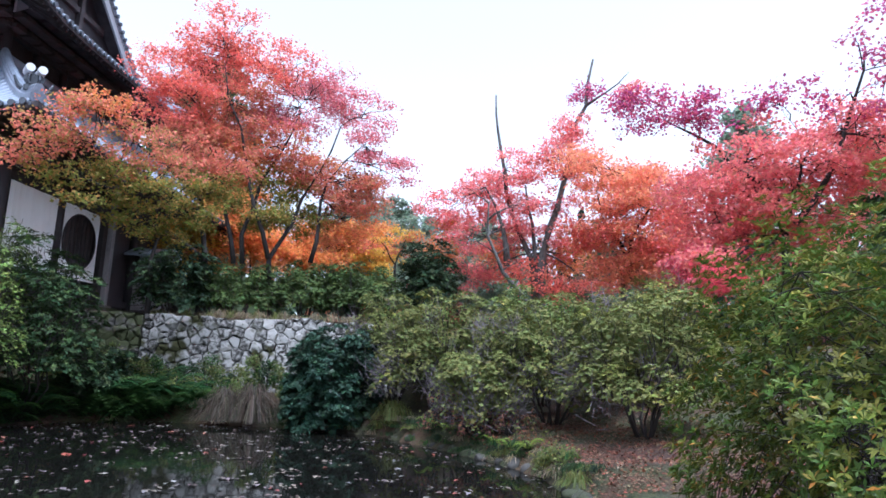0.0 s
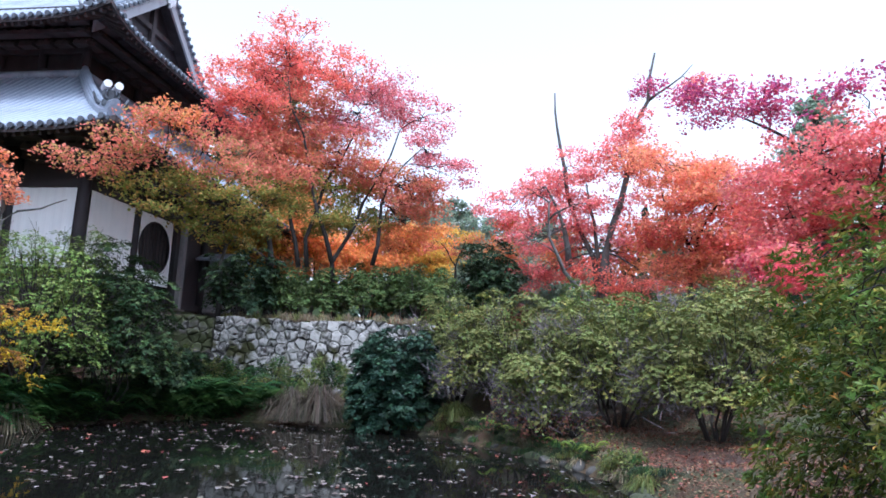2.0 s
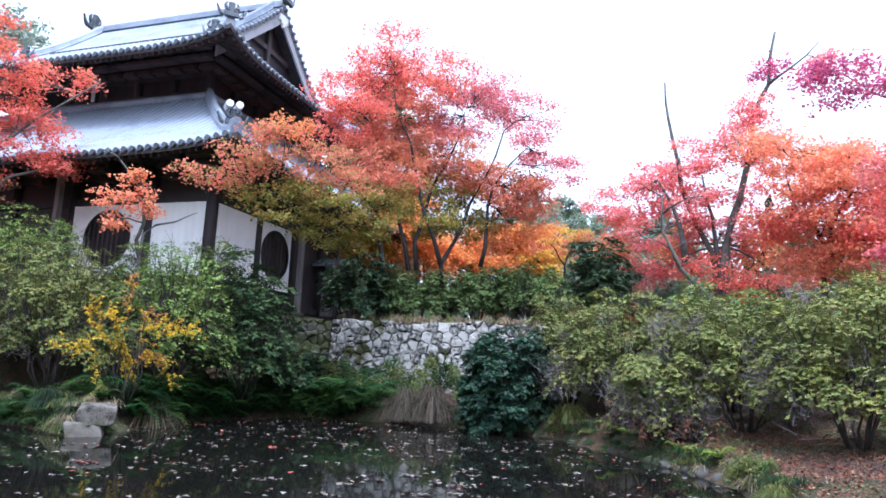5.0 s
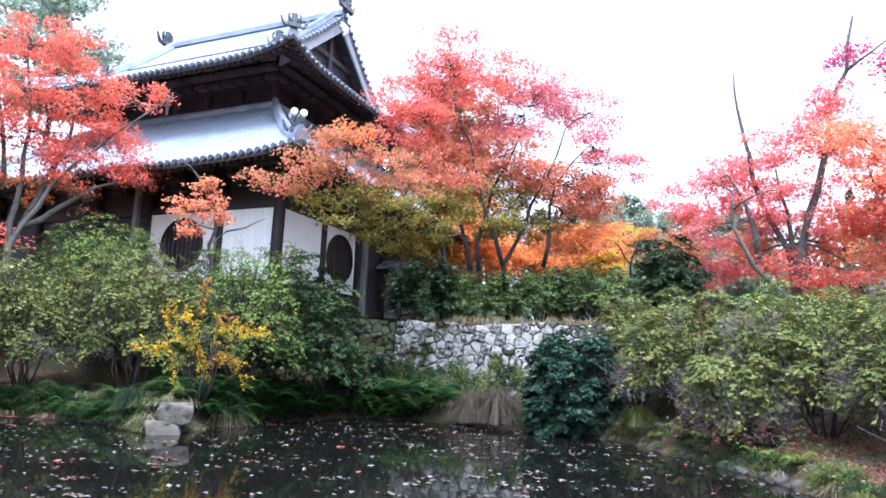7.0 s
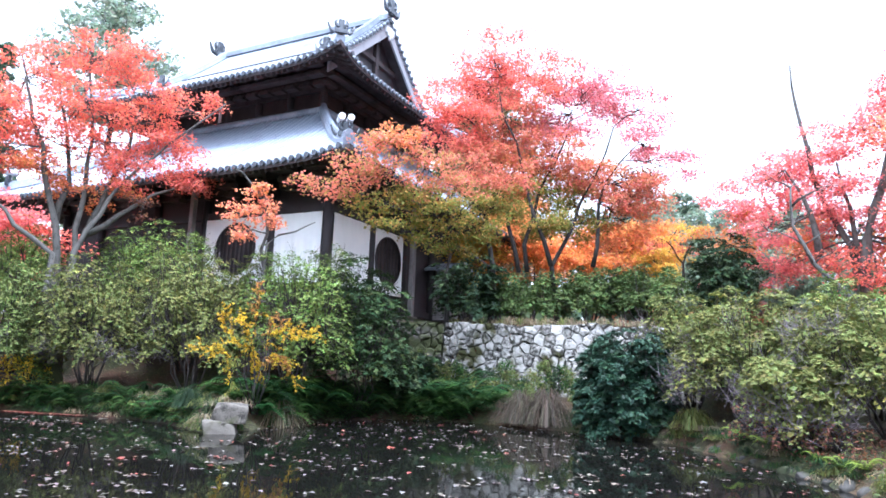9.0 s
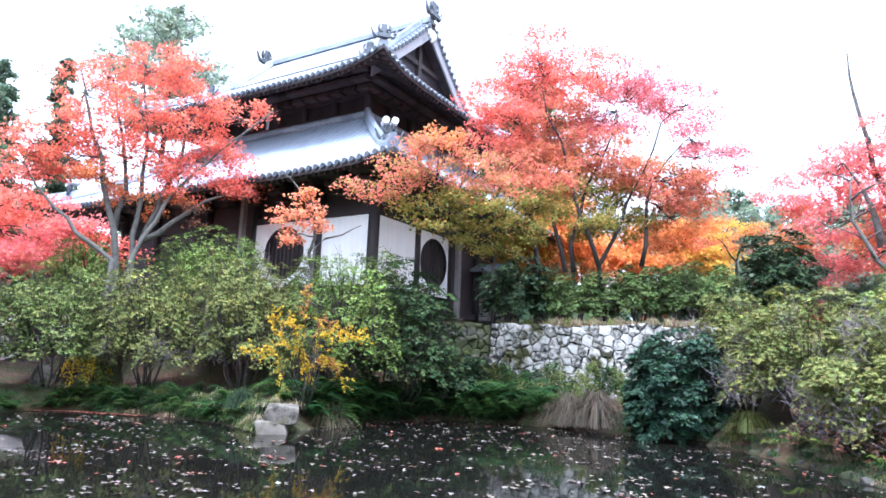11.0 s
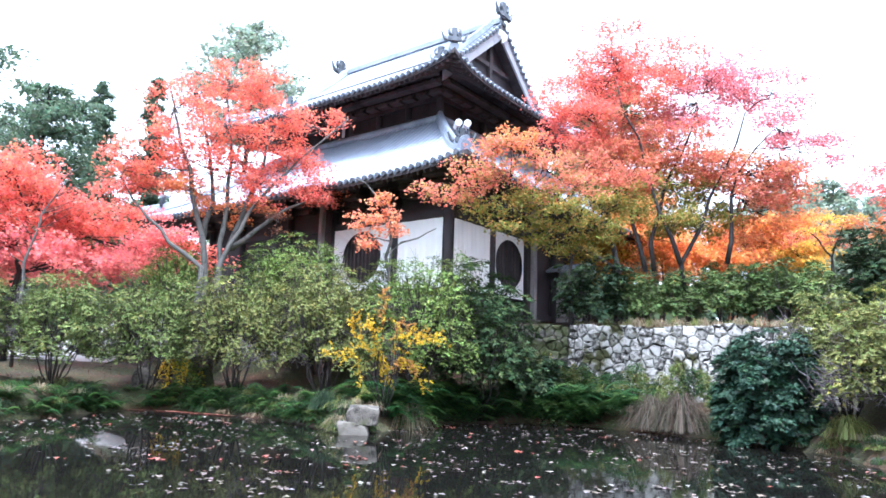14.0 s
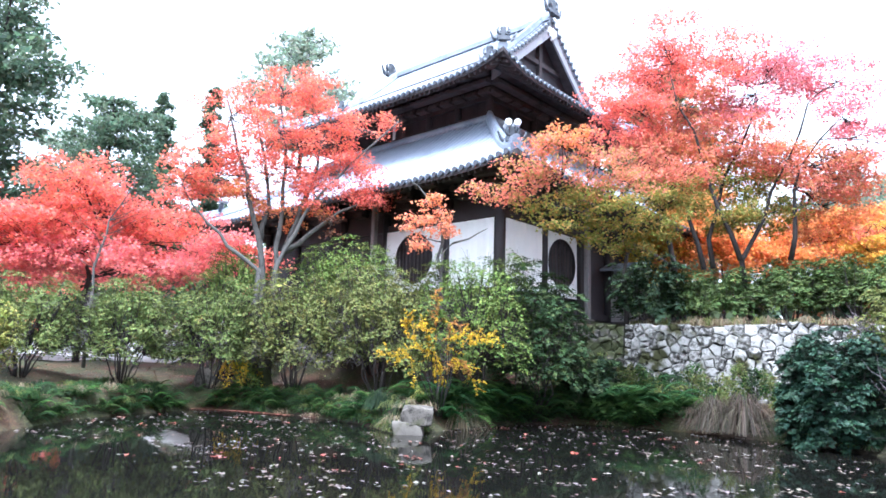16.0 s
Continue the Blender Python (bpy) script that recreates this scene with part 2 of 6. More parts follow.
def ground_height(px, py):
    px, py = np.asarray(px, float), np.asarray(py, float)
    sd = polygon_distance(px, py, SHORE)
    td = polygon_distance(px, py, TERRACE)
    rip = np.sin(px * 1.7 + np.sin(py * 1.3)) * np.sin(py * 1.9 + 0.7) * 0.07
    right = smooth01((px + 2.0) / 3.0)
    rise = 0.28 + 0.2 * (1 - right) + 0.10 * np.clip(sd, 0, 6) + 0.13 * np.clip(sd - 3, 0, 16) * right + 0.055 * np.clip(sd - 5, 0, 25) * (1 - right)
    bank = smooth01(sd / 0.35) * rise + rip * smooth01(sd / 1.5)
    low = np.where(sd < 0, -0.7 * smooth01(-sd / 1.2), bank)
    wallside = smooth01((px + 11.9) / 0.6) * smooth01((-0.6 - px) / 1.0)
    ramp = 0.25 + 2.6 * (1 - wallside) + 3.0 * right
    k = 1 - smooth01(np.clip(td, 0, None) / ramp)
    top = 2.92 + 0.2 * smooth01((-px - 9.5) / 2.5) + 0.05 * np.clip(py - 22, 0, 30) * 0.6
    z = np.where(sd < 0.15, low, np.maximum(low, low + (top - low) * k))
    far = np.hypot(px + 5, py - 10)
    z = np.where(far > 70, z + np.clip(far - 70, 0, 400) * 0.02, z)
    return z


def gz(x, y):
    return float(ground_height(np.array([x]), np.array([y]))[0])


def axis(lo, hi, step, out):
    mid = list(np.arange(lo, hi + 1e-6, step))
    left, right, s, a, b = [], [], step, lo, hi
    while a > -out:
        s *= 1.45
        a -= s
        b += s
        left.append(a)
        right.append(b)
    return np.array(left[::-1] + mid + right)


gx, gy = axis(-32, 16, 0.28, 1500), axis(-6, 34, 0.28, 1500)
GX, GY = np.meshgrid(gx, gy)
GZ = ground_height(GX, GY)
nx, ny = len(gx), len(gy)
idx = np.arange(nx * ny).reshape(ny, nx)
gv = np.stack([GX.ravel(), GY.ravel(), GZ.ravel()], -1)
gf = np.stack([idx[:-1, :-1], idx[:-1, 1:], idx[1:, 1:], idx[1:, :-1]], -1).reshape(-1, 4)
ground = new("ground", mesh_from("ground", gv.tolist(), gf.tolist(), M_GROUND, True))
tagged(ground, "mossy earth banks strewn with red fallen leaves", "ground", kind="structure")
water = new("water", mesh_from("water", [(-30, -12, 0), (6, -12, 0), (6, 20, 0), (-30, 20, 0)], [(0, 1, 2, 3)], M_WATER))
tagged(water, "still dark pond water with mirrored trees", "pond", kind="structure")
yx, yy = np.linspace(-42, -24.0, 15), np.linspace(-2, 15, 15)
yv, yf_ = [], []
for j, b_ in enumerate(yy):
    for i, a_ in enumerate(yx):
        a2 = a_ + 0.8 * math.sin(b_ * 0.5)
        yv.append((a2, b_, gz(a2, b_) + 0.02))
        if i and j:
            k_ = j * 15 + i
            yf_.append((k_ - 16, k_ - 15, k_, k_ - 1))
yard = new("gravel_yard", mesh_from("gravel_yard", yv, yf_, M_GRAVEL, True))
tagged(yard, "pale raked gravel behind the azaleas", "gravel", kind="structure")

# ---- temple hall ----
HX, HY = 7.0, 5.85          # half width and half depth of the ground floor
TURN = -2.0
corner = Vector((-12.66, 17.87, 3.15))
hall_pose = Matrix.Translation(corner) @ pose(0, 0, 0, 0, 0, TURN) @ pose(-HX, HY, 0)
hall = thing("temple_hall", hall_pose, "two-storey dark wooden temple hall with grey tiled hip-and-gable roofs", "temple")


def box_part(name, c, s, material, parent=None, label="", bevel=0.012, rot=None):
    b = Build()
    b.box((0, 0, 0), s, rot, bevel)
    return part(name, b.mesh(name, material), parent or hall, label, Matrix.Translation(c))


def roof_height(q, ze, rise, run):
    x = q / run
    return ze + rise * (0.72 * x + 0.28 * x * x)


def lift(a, w, q, amount):
    """Upturn of the eave towards the corners."""
    return amount * (min(1, abs(a) / w)) ** 6 * max(0, 1 - q / 2.6)


def roof_side(ex, ey, ze, rise, run, q0, q1, side, up, floor_w=0.0, thick=0.16):
    """One slope: tiled surface, rounded tile rows, eave discs. side: 0 front, 1 right, 2 back, 3 left."""
    half, out = (ex, ey) if side % 2 == 0 else (ey, ex)
    turn = Matrix.Rotation(side * math.pi / 2, 3, "Z")

    def point(a, q, dz=0.0):
        w = max(half - q, floor_w)
        z = roof_height(q, ze, rise, run) + lift(a, half, q, up) + dz
        return turn @ Vector((a, -(out - q), z))

    sheet, rows, ends, under = Build(), Build(), Build(), Build()
    nq = 8
    step = 0.29
    na = int(2 * half / step)
    qs = [q0 + (q1 - q0) * i / nq for i in range(nq + 1)]
    grid, grid2 = [], []
    for q in qs:
        w = max(half - q, floor_w)
        grid.append([point(-w + 2 * w * j / 24, q) for j in range(25)])
        grid2.append([point(-w + 2 * w * j / 24, q, -thick) for j in range(25)])
    for g, bld, flip in ((grid, sheet, False), (grid2, under, True)):
        vv = [p for r in g for p in r]
        ff = []
        for i in range(nq):
            for j in range(24):
                f = (i * 25 + j, i * 25 + j + 1, (i + 1) * 25 + j + 1, (i + 1) * 25 + j)
                ff.append(f[::-1] if flip else f)
        bld.add(vv, ff)
    # the eave's edge
    under.add(grid[0] + grid2[0], [(j + 1, j, 25 + j, 25 + j + 1) for j in range(24)])
    for j in range(na + 1):
        a = -half + 0.06 + j * (2 * half - 0.12) / na
        qe = min(q1, half - abs(a)) if abs(a) > floor_w else q1
        if qe - q0 < 0.15:
            continue
        m = 7
        path = [point(a, q0 + (qe - q0) * i / (m - 1) - (0.05 if i == 0 else 0), 0.035) for i in range(m)]
        rows.tube(path, [0.078] * m, 6, False)
        if q0 == 0:
            p = path[0]
            nrm = turn @ Vector((0, -1, 0))
            ends.tube([p - nrm * 0.02, p + nrm * 0.05], [0.088, 0.088], 10)
            p2 = point(min(a + step / 2, half), 0, -0.06)
            ends.tube([p2 - nrm * 0.01, p2 + nrm * 0.03], [0.05, 0.05], 6)
    part("roof_slope", sheet.mesh("roof_slope", M_TILE, True), hall)
    tagged(part("tiling", rows.mesh("tiling", M_TILE, True), hall, "rows of rounded grey tiles"), kind="stuff")
    if q0 == 0:
        tagged(part("eave_edge", ends.mesh("eave_edge", M_TILE_DARK), hall, "dark round eave tile ends"), kind="stuff")
    part("roof_underside", under.mesh("roof_underside", M_RAFTER), hall, "dark boards under the eaves")
    return point


def rafters(point, half, q_in, q_out=0.12, spacing=0.26, drop=-0.24, fan=0.0):
    b = Build()
    n = int(2 * half / spacing)
    for j in range(n + 1):
        a = -half + 0.15 + j * (2 * half - 0.3) / n
        qi = min(q_in, max(0.35, half - abs(a)))
        p, r = point(a, q_out, drop), point(a, qi, drop)
        d = r - p
        rot = d.to_track_quat("Y", "Z").to_matrix()
        b.box((p + r) / 2, (0.085, d.length, 0.11), rot)
    o = part("rafter_grid", b.mesh("rafter_grid", M_RAFTER), hall, "close-set brown rafters")
    o["kind"] = "stuff"


LEX, LEY, LZ, LRISE, LRUN = HX + 2.45, HY + 2.45, 4.36, 3.9, 5.15
UX, UY = HX - 2.7, HY - 2.7
UEX, UEY, UZ, URISE, URUN = UX + 2.75, UY + 2.75, 9.05, 4.68, UY + 2.75
for s in range(4):
    pt = roof_side(LEX, LEY, LZ, LRISE, LRUN, 0, LRUN, s, 0.32)
    rafters(pt, LEX if s % 2 == 0 else LEY, 2.9)
VERGE = 5.25
for s in range(4):
    if s % 2 == 0:
        pt = roof_side(UEX, UEY, UZ, URISE, URUN, 0, URUN, s, 0.55, VERGE)
    else:
        pt = roof_side(UEX, UEY, UZ, URISE, URUN, 0, UEX - 4.55, s, 0.55)
    rafters(pt, UEX if s % 2 == 0 else UEY, 3.0)


def hip_ridge(path, r, name="hip_ridge"):
    b = Build()
    for k, (w, dz) in enumerate(((1.25, 0.0), (1.0, 0.12), (0.8, 0.24))):
        b.tube([p + Vector((0, 0, dz + 0.03)) for p in path], [r * w] * len(path), 8)
    return part(name, b.mesh(name, M_TILE_DARK if name != "hip_ridge" else M_TILE), hall)


def ornament(p, out, size, discs=True):
    """Ridge-end tile: a horned plate with scrolls, and round pale tile ends on top."""
    o = Vector(out).normalized()
    rot = o.to_track_quat("Y", "Z").to_matrix()
    b = Build()
    b.box(p + Vector((0, 0, size * 0.4)), (size * 0.36, size * 0.2, size * 0.95), rot, 0.04)
    b.box(p + Vector((0, 0, size * 0.12)) + rot @ Vector((0, 0.06, 0)), (size * 0.8, size * 0.22, size * 0.26), rot, 0.05)
    for sx in (-1, 1):
        c = [p + rot @ Vector((sx * size * (0.20 + 0.16 * math.sin(k * 0.9)), 0.04, size * (0.35 + 0.17 * k))) for k in range(4)]
        b.tube(c, [size * 0.13, size * 0.12, size * 0.09, size * 0.04], 6)
        c = [p + rot @ Vector((sx * size * (0.45 + 0.12 * k), 0.02, size * (0.05 + 0.06 * k * k))) for k in range(4)]
        b.tube(c, [size * 0.13, size * 0.12, size * 0.09, size * 0.05], 6)
    orn = part("ridge_ornament", b.mesh("ridge_ornament", M_TILE_DARK), hall, "dark scrolled ridge-end tile")
    if discs:
        for sx, h in ((-0.26, 1.08), (0.26, 1.08), (0.0, 0.0)):
            d = Build()
            c = p + rot @ Vector((sx * size, 0.10, size * h))
            d.tube([c - o * 0.35, c + o * 0.10], [size * 0.19, size * 0.20], 14)
            part("tile_disc", d.mesh("tile_disc", M_PALE), orn, "pale round tile end", Matrix.Identity(4))


for sx in (-1, 1):
    for sy in (-1, 1):
        # lower hips
        path = []
        for i in range(9):
            q = 0.12 + (LRUN - 0.12) * i / 8
            path.append(Vector((sx * (LEX - q), sy * (LEY - q), roof_height(q, LZ, LRISE, LRUN) + lift(LEX - q, LEX, q, 0.32) + 0.08)))
        hip_ridge(path, 0.15)
        ornament(path[1] + Vector((0, 0, 0.2)), (sx, sy, 0), 0.55)
        # upper hips
        path = []
        for i in range(7):
            q = 0.1 + 2.35 * i / 6
            path.append(Vector((sx * (UEX - q), sy * (UEY - q), roof_height(q, UZ, URISE, URUN) + lift(UEX - q, UEX, q, 0.55) + 0.08)))
        hip_ridge(path, 0.15)
        ornament(path[0] + Vector((0, 0, 0.2)), (sx, sy, 0), 0.6, False)
        # descending ridges along the verge, with a small end tile
        path = []
        for i in range(8):
            q = 2.1 + (URUN - 2.1) * i / 7
            path.append(Vector((sx * (VERGE - 0.55), sy * (UEY - q), roof_height(q, UZ, URISE, URUN) + 0.10)))
        hip_ridge(path, 0.13)
        ornament(path[0] + Vector((0, 0, 0.1)), (0, sy, 0), 0.62, False)
        # bargeboard under the verge
        b = Build()
        n = 9
        vv, ff = [], []
        for i in range(n + 1):
            q = 1.75 + (URUN - 1.75) * i / n
            z = roof_height(q, UZ, URISE, URUN)
            for dx, dz in ((0, -0.04), (0, -0.72 + 0.16 * math.sin(math.pi * i / n)), (-0.09, -0.72 + 0.16 * math.sin(math.pi * i / n)), (-0.09, -0.04)):
                vv.append((sx * (VERGE - 0.02 + dx), sy * (UEY - q), z + dz))
        for i in range(n):
            for k in range(4):
                ff.append((i * 4 + k, i * 4 + (k + 1) % 4, (i + 1) * 4 + (k + 1) % 4, (i + 1) * 4 + k))
        ff += [(0, 1, 2, 3), tuple(n * 4 + k for k in range(4))]
        b.add(vv, ff)
        part("bargeboard", b.mesh("bargeboard", M_BARGE), hall, "pale weathered bargeboard")
        # verge tiles with round ends
        b = Build()
        for i in range(17):
            q = 1.8 + (URUN - 1.9) * i / 16
            z = roof_height(q, UZ, URISE, URUN) + 0.06
            b.tube([(sx * (VERGE - 0.25), sy * (UEY - q), z), (sx * (VERGE + 0.12), sy * (UEY - q), z - 0.02)], [0.085, 0.085], 8)
        o = part("verge_tiles", b.mesh("verge_tiles", M_TILE_DARK), hall, "dark round verge tiles")
        o["kind"] = "stuff"
    # gable wall, pendant and gable lattice
    z0, z1 = roof_height(UEX - 4.55, UZ, URISE, URUN) - 0.1, UZ + URISE - 0.2
    hw = UEY - (UEX - 4.55)
    b = Build()
    b.add([(sx * 4.5, -hw, z0), (sx * 4.5, hw, z0), (sx * 4.5, 0, z1), (sx * 4.35, -hw, z0), (sx * 4.35, hw, z0), (sx * 4.35, 0, z1)],
          [(0, 1, 2), (5, 4, 3), (0, 3, 4, 1), (1, 4, 5, 2), (2, 5, 3, 0)])
    gable = part("gable_wall", b.mesh("gable_wall", M_WOOD), hall)
    for k, zz in enumerate((0.35, 1.25)):
        box_part("gable_beam", (sx * 4.58, 0, z0 + zz), (0.16, 2 * (hw - 0.5 - zz * 1.0), 0.22), M_RAFTER)
    box_part("gable_post", (sx * 4.6, 0, z0 + 1.2), (0.2, 0.24, 2.0), M_RAFTER)
    b = Build()
    for k in range(-2, 3):
        b.tube([(0, k * 0.13, -abs(k) * 0.10), (0, k * 0.15, -0.55 + abs(k) * 0.13)], [0.10, 0.07], 8)
    b.box((0, 0, -0.15), (0.12, 0.7, 0.3), None, 0.03)
    part("gable_pendant", b.mesh("gable_pendant", M_PALE), hall, "carved pale gable pendant", Matrix.Translation((sx * (VERGE + 0.02), 0, UZ + URISE - 0.40)))
    ornament(Vector((sx * (VERGE + 0.05), 0, UZ + URISE + 0.28)), (sx, 0, 0), 0.85, False)
# main ridge: stacked courses with a round cap
for k, (w, h, z) in enumerate(((0.5, 0.12, 0.03), (0.42, 0.11, 0.14), (0.34, 0.10, 0.245))):
    box_part("ridge_course", (0, 0, UZ + URISE + z), (2 * VERGE, w, h - 0.03), M_TILE)
b = Build()
b.tube([(-VERGE, 0, UZ + URISE + 0.33), (VERGE, 0, UZ + URISE + 0.33)], [0.085, 0.085], 10)
part("ridge_cap", b.mesh("ridge_cap", M_TILE, True), hall)

# ground floor: podium, columns, dark walls, beams
box_part("podium", (0, 0, -0.35), (2 * HX + 1.8, 2 * HY + 1.8, 0.9), M_MOSSY, label="low stone podium")
COLX = [7.0, 4.65, 1.35, -1.35, -4.65, -7.0]
COLY = [-5.85, -3.25, -0.8, 1.65, 4.1, 5.85]


def column(x, y, z0, z1, r, material=M_WOOD):
    b = Build()
    b.tube([(0, 0, 0), (0, 0, (z1 - z0) * 0.5), (0, 0, z1 - z0)], [r, r, r * 0.94], 14)
    return part("column", b.mesh("column", material, True), hall, "", Matrix.Translation((x, y, z0)))


for x in COLX:
    for y in (-HY, HY):
        column(x, y, 0.08, 4.55, 0.17)
for y in COLY[1:-1]:
    for x in (-HX, HX):
        column(x, y, 0.08, 4.55, 0.17)
for y in (-HY + 0.12, HY - 0.12):
    box_part("wall_panel", (0, y, 2.4), (2 * HX - 0.3, 0.08, 4.7), M_WOOD)
    for z, h in ((3.52, 0.24), (4.45, 0.3), (0.4, 0.25)):
        box_part("tie_beam", (0, y - 0.12 * (1 if y < 0 else -1), z), (2 * HX, 0.16, h), M_WOOD)
for x in (-HX + 0.12, HX - 0.12):
    box_part("wall_panel", (x, 0, 2.4), (0.08, 2 * HY - 0.5, 4.7), M_WOOD)
    for z, h in ((3.52, 0.24), (4.45, 0.3), (0.4, 0.25)):
        box_part("tie_beam", (x + 0.12 * (1 if x > 0 else -1), 0, z), (0.16, 2 * HY, h), M_WOOD)


def bracket(x, y, z, out, s=1.0):
    """Stepped bracket arms that carry the eave."""
    b = Build()
    o = Vector(out)
    side = Vector((-o.y, o.x, 0))
    ang = math.atan2(o.y, o.x)
    rot = Matrix.Rotation(ang, 3, "Z")
    for k in range(3):
        c = o * (0.15 + 0.28 * k) * s + Vector((0, 0, 0.26 * k * s))
        b.box(c, (0.20 * s + 0.18, 0.5 * s + 0.2 * k, 0.14), rot, 0.02)
        for j in (-1, 0, 1):
            b.box(c + side * j * (0.2 + 0.1 * k) * s + Vector((0, 0, 0.13)), (0.17, 0.17, 0.12), rot, 0.02)
    part("bracket", b.mesh("bracket", M_RAFTER), hall, "", Matrix.Translation((x, y, z)))


for i in range(11):
    x = -HX + 2 * HX * i / 10
    bracket(x, -HY - 0.1, 4.2, (0, -1, 0))
for i in range(1, 9):
    y = -HY + 2 * HY * i / 9
    bracket(HX + 0.1, y, 4.2, (1, 0, 0))
# upper floor
box_part("upper_wall", (0, 0, 9.45), (2 * UX - 0.15, 2 * UY - 0.15, 3.4), M_WOOD)
for i in range(6):
    x = -UX + 2 * UX * i / 5
    for y in (-UY, UY):
        column(x, y, 7.9, 10.7, 0.15)
for i in range(1, 4):
    y = -UY + 2 * UY * i / 4
    for x in (-UX, UX):
        column(x, y, 7.9, 10.7, 0.15)
for z in (8.5, 9.25, 9.7, 10.3):
    for y in (-UY - 0.06, UY + 0.06):
        box_part("upper_beam", (0, y, z), (2 * UX + 0.3, 0.14, 0.17), M_WOOD)
    for x in (-UX - 0.06, UX + 0.06):
        box_part("upper_beam", (x, 0, z), (0.14, 2 * UY + 0.3, 0.17), M_WOOD)
for i in range(13):
    x = -UX + 2 * UX * i / 12
    bracket(x, -UY - 0.1, 9.4, (0, -1, 0), 1.1)
for i in range(10):
    y = -UY + 2 * UY * i / 9
    bracket(UX + 0.1, y, 9.4, (1, 0, 0), 1.1)
box_part("plaque", (-1.2, -UY - 0.2, 8.9), (0.16, 0.05, 0.75), M_PALE, label="small pale upright plaque")
for s in range(4):  # pale plaster band where the lower roof meets the upper wall
    h, o = (UX + 0.05, UY + 0.12) if s % 2 == 0 else (UY + 0.05, UX + 0.12)
    r = Matrix.Rotation(s * math.pi / 2, 3, "Z")
    b = Build()
    b.tube([r @ Vector((-h - 0.1, -o, LZ + LRISE + 0.06)), r @ Vector((h + 0.1, -o, LZ + LRISE + 0.06))], [0.16, 0.16], 8)
    part("flashing_tiles", b.mesh("flashing_tiles", M_TILE, True), hall)


def curtain(x0, x1, y, z0, z1, side, hole=None):
    """White cloth hung between columns; hole: centre and radius of the round opening, with a bound rim."""
    ax = (lambda a, d, z: (a, y - d, z)) if side == 0 else (lambda a, d, z: (y + d, a, z))
    n = 48
    b = Build()

    def ripple(a, z):
        return 0.012 * math.sin(a * 9) + 0.008 * math.sin(a * 23 + z)

    if hole:
        c, zc, r = hole
        inner, outer = [], []
        for k in range(n):
            t = 2 * math.pi * k / n
            dx, dz = math.cos(t), math.sin(t)
            inner.append((c + dx * r, zc + dz * r))
            sx = ((x1 - c) if dx > 0 else (c - x0)) / max(abs(dx), 1e-6)
            sz = ((z1 - zc) if dz > 0 else (zc - z0)) / max(abs(dz), 1e-6)
            m = min(sx, sz)
            outer.append((c + dx * m, zc + dz * m))
        vv = [ax(p[0], ripple(*p), p[1]) for p in inner + outer] + [ax(p[0], ripple(*p) - 0.012, p[1]) for p in inner + outer]
        ff = []
        for k in range(n):
            j = (k + 1) % n
            ff += [(k, j, n + j, n + k), (2 * n + j, 2 * n + k, 3 * n + k, 3 * n + j), (k, 2 * n + k, 2 * n + j, j)]
        # corner fillers
        for px, pz in ((x0, z0), (x1, z0), (x1, z1), (x0, z1)):
            near = sorted(range(n), key=lambda k: (outer[k][0] - px) ** 2 + (outer[k][1] - pz) ** 2)[:2]
            vv.append(ax(px, ripple(px, pz), pz))
            ff.append((n + near[0], n + near[1], len(vv) - 1))
        b.add(vv, ff)
    else:
        m = 30
        vv = [ax(x0 + (x1 - x0) * i / m, ripple(x0 + (x1 - x0) * i / m, z) - dd, z) for dd in (0, 0.012) for z in (z0, (z0 + z1) / 2, z1) for i in range(m + 1)]
        w = m + 1
        ff = []
        for l in (0, 1):
            for r_ in range(2):
                for i in range(m):
                    k = l * 3 * w + r_ * w + i
                    ff.append((k, k + 1, k + w + 1, k + w))
        b.add(vv, ff)
    cur = part("curtain", b.mesh("curtain", M_CLOTH), hall, "white cloth curtain" + (" with a round opening" if hole else ""))
    if hole:
        rim = Build()
        rim.tube([ax(c + math.cos(2 * math.pi * k / 40) * (r - 0.01), 0.01, zc + math.sin(2 * math.pi * k / 40) * (r - 0.01)) for k in range(41)], [0.03] * 41, 6, False)
        part("round_rim", rim.mesh("round_rim", M_WOOD), cur, "dark rim of the round opening")
    return cur


CT, CB = 3.36, 0.95
yf, xs = -HY - 0.12, HX + 0.12
curtain(4.82, 6.83, yf, CB, CT, 0)
curtain(1.52, 4.48, yf, CB, CT, 0, (3.02, 2.22, 0.96))
curtain(-5.65, -3.45, xs, CB, CT, 1)
curtain(-3.05, -1.0, xs, CB, CT, 1, (-2.1, 2.22, 0.93))
for k in range(11):  # lattice bars behind the front opening
    box_part("lattice_bar", (2.0 + k * 0.2, yf + 0.05, 2.2), (0.05, 0.06, 2.2), M_RAFTER)
for k in range(8):
    box_part("lattice_bar", (xs - 0.05, -2.9 + k * 0.22, 2.2), (0.06, 0.05, 2.2), M_RAFTER)
# free-standing weathered posts under the eaves, on stone bases
for x, y in ((HX + 0.55, -0.95), (1.15, -HY - 0.5)):
    box_part("eave_post", (x, y, 2.35), (0.2, 0.2, 4.4), M_POST, label="square weathered eave post", bevel=0.02)
    box_part("post_base", (x, y, 0.02), (0.42, 0.42, 0.34), M_ROCK, label="square stone base", bevel=0.03)
